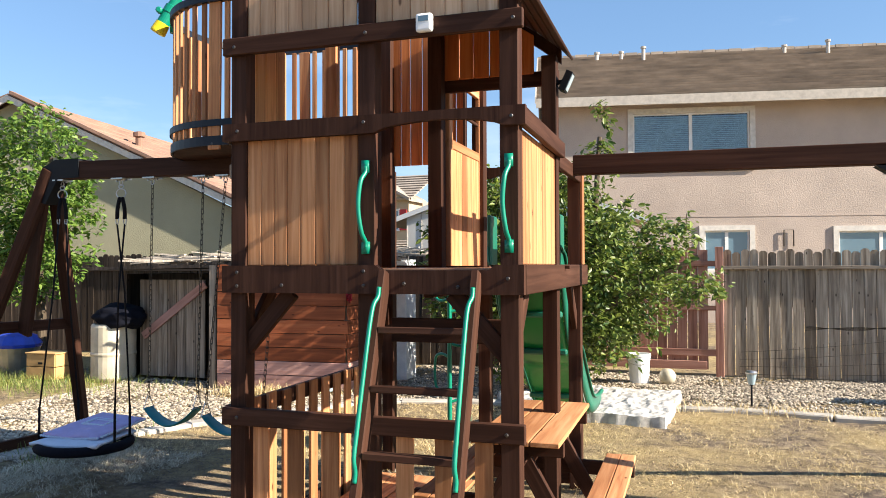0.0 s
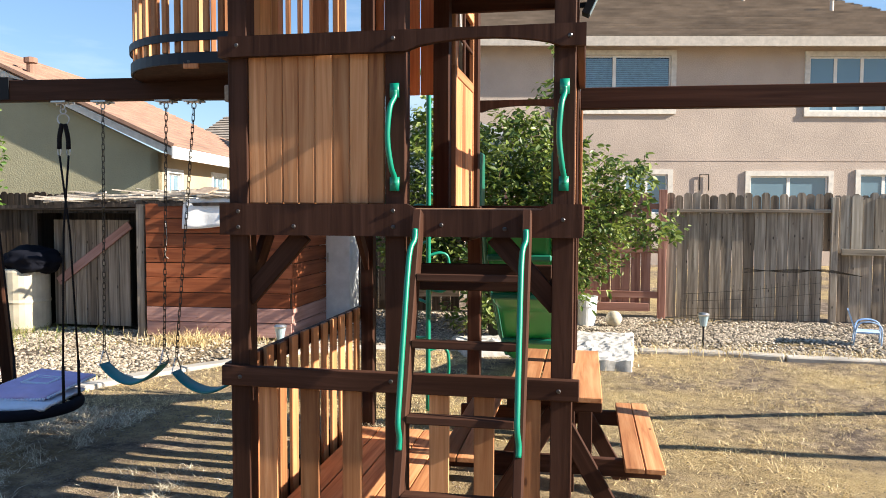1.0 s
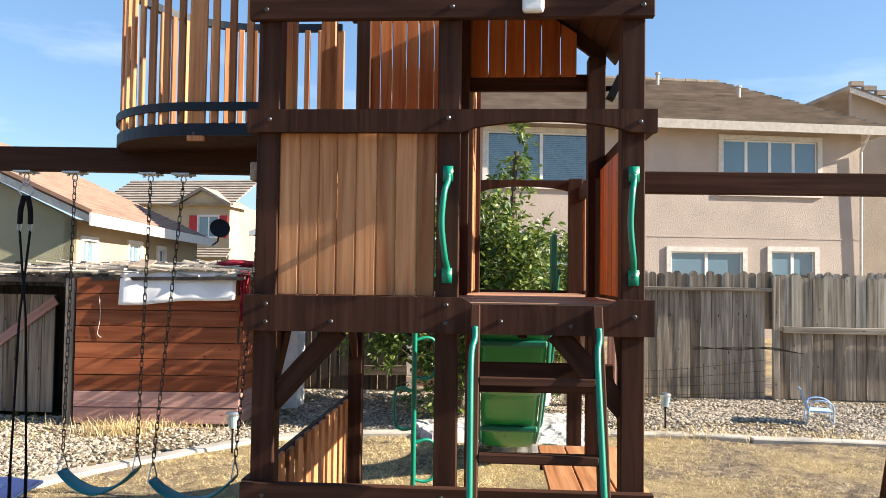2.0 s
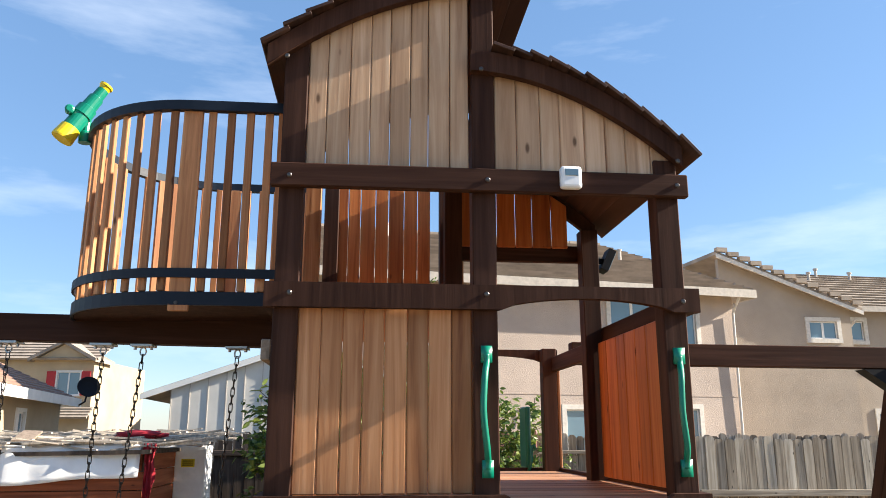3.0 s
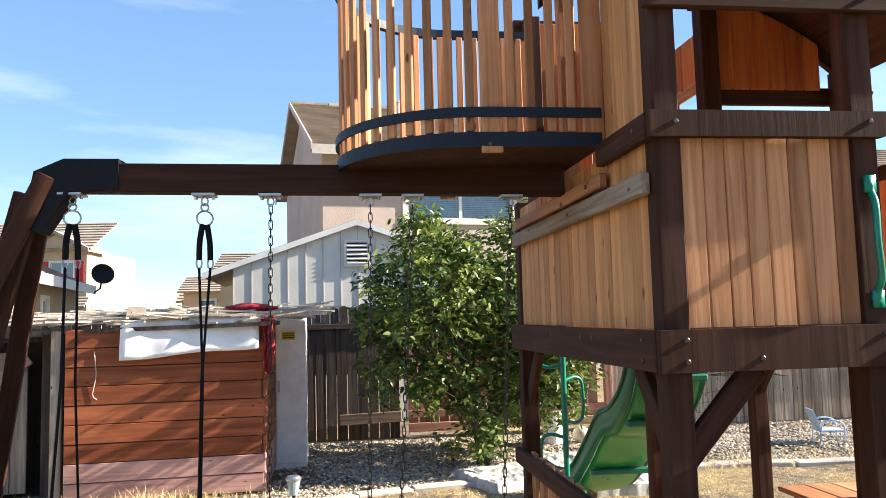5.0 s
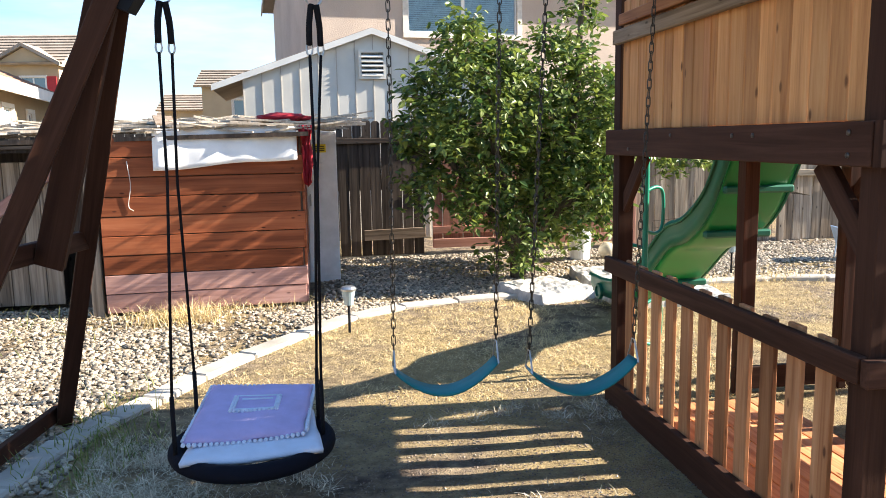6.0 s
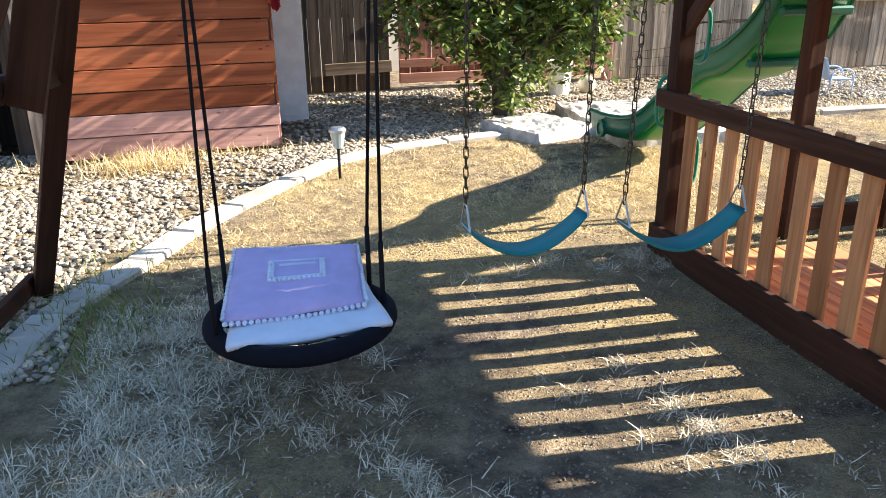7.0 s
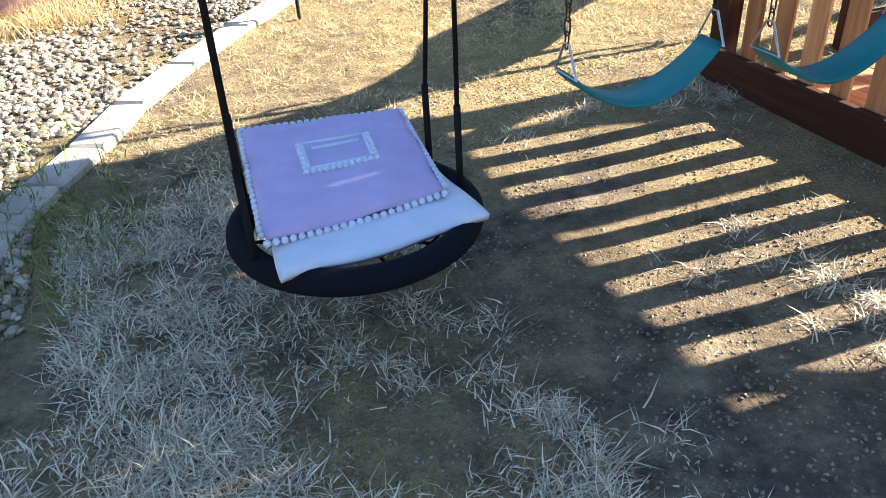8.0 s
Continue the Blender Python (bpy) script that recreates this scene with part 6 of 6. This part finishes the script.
bm = bmesh.new()
q = [bm.verts.new(p) for p in ((-0.25, -0.35, 8.50), (5.6, -0.35, 6.48), (5.6, 5.0, 8.8), (-0.25, 5.0, 8.62), (-0.25, -0.35, 8.36), (5.6, -0.35, 6.34), (5.6, 5.0, 8.66), (-0.25, 5.0, 8.48))]
for f in ((0, 1, 2, 3), (7, 6, 5, 4), (0, 4, 5, 1), (1, 5, 6, 2), (2, 6, 7, 3), (3, 7, 4, 0)):
    bm.faces.new([q[i] for i in f])
part("roof", bm, M_TILE, neighbour, m=RM)
part("rake_tiles", boxes_bm([((-0.25 + 0.45 * k, -0.45, 8.46 - 0.155 * k), (-0.25 + 0.45 * k + 0.43, -0.25, 8.62 - 0.155 * k)) for k in range(13)]), M_TILE, neighbour, m=RM)
part("rake_board", prism_bm([(-0.25, 8.24), (5.6, 6.22), (5.6, 6.36), (-0.25, 8.40)], -0.40, -0.34), M_TRIM, neighbour, m=RM)
part("fascia", boxes_bm([((5.6, -0.12, 6.40), (15.0, -0.05, 6.62))]), M_FASCIA, neighbour, m=RM)
part("downpipe", tube_bm([(5.55, 0.0, 6.1), (5.35, 0.3, 5.7), (5.38, 0.42, 0)], 0.05, 8), M_TRIM, neighbour, m=RM)
for x, f in ((6.4, 0.75), (7.3, 0.9), (8.6, 0.8), (9.8, 0.55), (11.0, 0.85)):
    part("vent_pipe", lathe_bm([(0.06, 0), (0.06, 0.35), (0.1, 0.36), (0.1, 0.44)], 10), M_FASCIA, neighbour, m=RM @ Matrix.Translation((x, 5 * f, 6.6 + 2.3 * f)))

# olive house on the other side of the yard
OM = pose(-10.4, 16.6, 0, 0, 0, 8)
olive = thing("olive_house", OM, "single-storey olive stucco house with a terracotta tiled roof", "house")
OW = 13.0
part("wall", boxes_bm([((-OW, 0, -0.1), (0, 0.2, 2.85))]), M_STUCCO_GREEN, olive, m=OM)
part("gable", prism_bm([(-OW, 2.85), (0, 2.85), (-OW / 2, 5.95)], 0.0, 0.2), M_STUCCO_GREEN, olive, m=OM)
SW = OM @ pose(0, 0, 0, 0, 0, 90)
oh = [(0.5, 1.5, 1.3, 2.4), (3.6, 1.3, 4.6, 2.45), (6.2, 1.5, 6.9, 2.4)]
# Side wall in cream stucco: the sunlight on it is put into the colour.
part("wall", wall_with_holes(11.0, -0.1, 2.85, oh, 0.2), M_STUCCO_CREAM, olive, m=SW)
part("wall", boxes_bm([((-OW, 10.8, -0.1), (-0.2, 11.0, 2.85)), ((-OW, 0.2, -0.1), (-OW + 0.2, 10.8, 2.85))]), M_STUCCO_GREEN, olive, m=OM)
# Black sheet stands in for the shade inside, behind the side windows.
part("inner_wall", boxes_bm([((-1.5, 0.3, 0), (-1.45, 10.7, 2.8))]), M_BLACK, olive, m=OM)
for h in oh:
    house_window(olive, SW, *h, 2, False, M_WHITEPAINT, 0.1)
# its roof slopes fall to both sides
for s in (0, 1):
    roof = thing_part("roof", olive)
    for k in range(26):
        a, b = k / 26, min(1.0, (k + 1.12) / 26)
        xa, xb = (0.5 - (OW / 2 + 0.5) * a, 0.5 - (OW / 2 + 0.5) * b) if s == 0 else (-OW - 0.5 + (OW / 2 + 0.5) * a, -OW - 0.5 + (OW / 2 + 0.5) * b)
        za, zb = 2.88 + 3.2 * a, 2.88 + 3.2 * b
        bm = bmesh.new()
        v = [bm.verts.new(p) for p in ((xa, -0.24, za), (xa, 11.4, za), (xa, 11.4, za + 0.07), (xa, -0.24, za + 0.07), (xb, -0.24, zb), (xb, 11.4, zb), (xb, 11.4, zb + 0.035), (xb, -0.24, zb + 0.035))]
        for f in ((0, 1, 2, 3), (3, 2, 6, 7), (4, 7, 6, 5), (0, 4, 5, 1), (0, 3, 7, 4), (1, 5, 6, 2)):
            bm.faces.new([v[i] for i in f])
        bmesh.ops.recalc_face_normals(bm, faces=bm.faces)
        part("tile_course", bm, M_TILE_RED, roof, m=OM)
part("rake_board", prism_bm([(0.5, 2.72), (-OW / 2, 5.9), (-OW - 0.5, 2.72), (-OW - 0.5, 2.88), (-OW / 2, 6.07), (0.5, 2.88)], -0.28, -0.24), M_TRIM, olive, m=OM)
for k in range(16):
    x = 0.5 - 0.43 * (k + 0.5)
    z = 2.90 + 0.1966 * (k + 0.5) + 0.07
    part("rake_tile", boxes_bm([((-0.235, -0.09, -0.03), (0.235, 0.09, 0.05))]), M_TILE_RED, olive, m=OM @ Matrix.Translation((x, -0.26, z)) @ pose(0, 0, 0, 0, 24.5, 0))
part("fascia", boxes_bm([((0.5, -0.45, 2.68), (0.54, 11.4, 2.95))]), M_WHITEPAINT, olive, m=OM)
part("roof_vent", lathe_bm([(0.10, 0), (0.10, 0.6), (0.16, 0.6), (0.16, 0.72), (0.05, 0.75)], 10), M_TILE_RED, olive, m=OM @ Matrix.Translation((-3.9, 1.6, 4.6)))
part("roof_vent", lathe_bm([(0.05, 0), (0.05, 0.5), (0.03, 0.52)], 10), M_TILE_RED, olive, m=OM @ Matrix.Translation((-3.4, 3.0, 4.5)))
dish = lathe_bm([(0.02, 0.0), (0.20, 0.03), (0.36, 0.10), (0.35, 0.115), (0.19, 0.05), (0.01, 0.02)], 20)
part("satellite_dish", dish, M_BLACK, olive, "dark round satellite dish", m=OM @ Matrix.Translation((0.78, 11.0, 3.30)) @ pose(0, 0, 0, 70, 0, 20))
part("dish_arm", tube_bm([(0.5, 11.0, 2.7), (0.72, 11.0, 2.85), (0.78, 11.0, 3.25)], 0.03, 6), M_BLACK, olive, m=OM)

# white garden shed behind the dark fence
WM = pose(-5.03, 13.5, 0, 0, 0, 3)
wshed = thing("white_shed", WM, "white panelled garden shed with a gable louvre vent", "shed")
part("wall", prism_bm([(0, 0), (3.9, 0), (3.9, 2.55), (1.95, 3.22), (0, 2.55)], 0, 0.06), M_SIDING, wshed, m=WM)
for k in range(15):
    part("batten", boxes_bm([((0.28 * k, -0.012, 0.0), (0.28 * k + 0.012, 0.0, 2.5 + min(0.28 * k, 3.9 - 0.28 * k) * 0.34))]), M_FASCIA, wshed, m=WM)
# Sides take a darker beige than the front: their shading is in the colour.
part("wall", boxes_bm([((0.0, 0.06, 0), (0.06, 3.5, 2.55)), ((3.84, 0.06, 0), (3.9, 3.5, 2.55)), ((0.06, 3.44, 0), (3.84, 3.5, 2.55))]), M_STUCCO_BEIGE, wshed, m=WM)
for s in (0, 1):
    part("roof", prism_bm([(-0.45, 2.36), (1.95, 3.20), (1.95, 3.27), (-0.45, 2.43)] if s == 0 else [(4.35, 2.36), (1.95, 3.20), (1.95, 3.27), (4.35, 2.43)], -0.06, 3.6), M_TILE, wshed, m=WM)
part("barge_board", prism_bm([(-0.45, 2.33), (1.95, 3.17), (4.35, 2.33), (4.35, 2.42), (1.95, 3.26), (-0.45, 2.42)], -0.10, -0.062), M_WHITEPAINT, wshed, m=WM)
vent = part("vent_frame", boxes_bm([((1.74, -0.05, 2.50), (2.16, -0.005, 2.54)), ((1.74, -0.05, 2.90), (2.16, -0.005, 2.94)), ((1.74, -0.05, 2.54), (1.78, -0.005, 2.90)), ((2.12, -0.05, 2.54), (2.16, -0.005, 2.90)), ((1.78, -0.012, 2.54), (2.12, -0.008, 2.90))]), M_SIDING, wshed, m=WM)
for k in range(5):
    part("louvre", boxes_bm([((1.785, -0.03, 0.0), (2.115, 0.03, 0.012))]), M_WHITEPAINT, vent, m=WM @ pose(0, -0.035, 2.56 + 0.07 * k, 35, 0, 0))
    # Black strip drawn as the shade between two louvres.
    part("louvre_gap", boxes_bm([((1.785, -0.018, 2.58 + 0.07 * k), (2.115, -0.0135, 2.605 + 0.07 * k))]), M_BLACK, vent, m=WM)

# far houses
FM = pose(-28.3, 52.0, 0, 0, 0, -4)
far = thing("cream_house", FM, "distant cream two-storey house with red window shutters", "house")
fh = [(7.0, 4.2, 8.4, 5.6), (2.0, 4.2, 3.6, 5.4)]
part("wall", wall_with_holes(9.2, 0, 6.4, fh, 0.2), M_STUCCO_CREAM, far, m=FM)
part("wall", boxes_bm([((9.0, 0.2, 0), (9.2, 9, 6.4)), ((0, 0.2, 0), (0.2, 9, 6.4)), ((0.3, 0.9, 0), (8.9, 1.0, 6.2))]), M_STUCCO_CREAM, far, m=FM)
for h in fh:
    house_window(far, FM, *h, 2, False, M_WHITEPAINT, 0.1)
for x in (6.35, 8.5):
    part("shutter", boxes_bm([((x, -0.08, 4.15), (x + 0.55, -0.02, 5.65))]), M_RED, far, "dark red shutter", m=FM)
tile_slope(far, FM, -0.4, 9.6, -0.5, 6.3, 4.5, 8.6, 10, M_TILE)
tile_slope(far, FM, 5.8, 9.4, -0.9, 2.7, 0.0, 3.4, 4, M_TILE, "porch_roof")
part("front_gable", prism_bm([(5.6, 6.3), (9.2, 6.3), (7.4, 7.3)], -0.35, 3.0), M_STUCCO_CREAM, far, m=FM)
part("gable_trim", prism_bm([(5.3, 6.2), (7.4, 7.35), (9.5, 6.2), (9.5, 6.42), (7.4, 7.57), (5.3, 6.42)], -0.6, 2.5), M_TILE, far, m=FM)
for x0, y0, w, h, rz, mat, lab in ((-15.5, 62.0, 9.0, 3.2, 1.8, M_STUCCO_BEIGE, "distant low beige house with a brown roof"), (-10.2, 46.0, 5.5, 4.6, 1.2, M_STUCCO_CREAM, "distant cream house with a tan tiled roof"), (-14.6, 58.0, 4.0, 3.8, 1.3, M_STUCCO_CREAM, "distant cream gabled house")):
    fm = pose(x0, y0, 0)
    fhouse = thing("far_house", fm, lab, "house")
    part("wall", wall_with_holes(w, 0, h, [(w * 0.3, h * 0.55, w * 0.55, h * 0.85)], 0.2), mat, fhouse, m=fm)
    part("wall", boxes_bm([((0, 0.2, 0), (0.2, 7, h)), ((w - 0.2, 0.2, 0), (w, 7, h)), ((0.2, 1.0, 0), (w - 0.2, 1.1, h))]), mat, fhouse, m=fm)
    house_window(fhouse, fm, w * 0.3, h * 0.55, w * 0.55, h * 0.85, 2, False, t=0.1)
    tile_slope(fhouse, fm, -0.4, w + 0.4, -0.4, h - 0.05, 3.5, h + rz, 7, M_TILE)
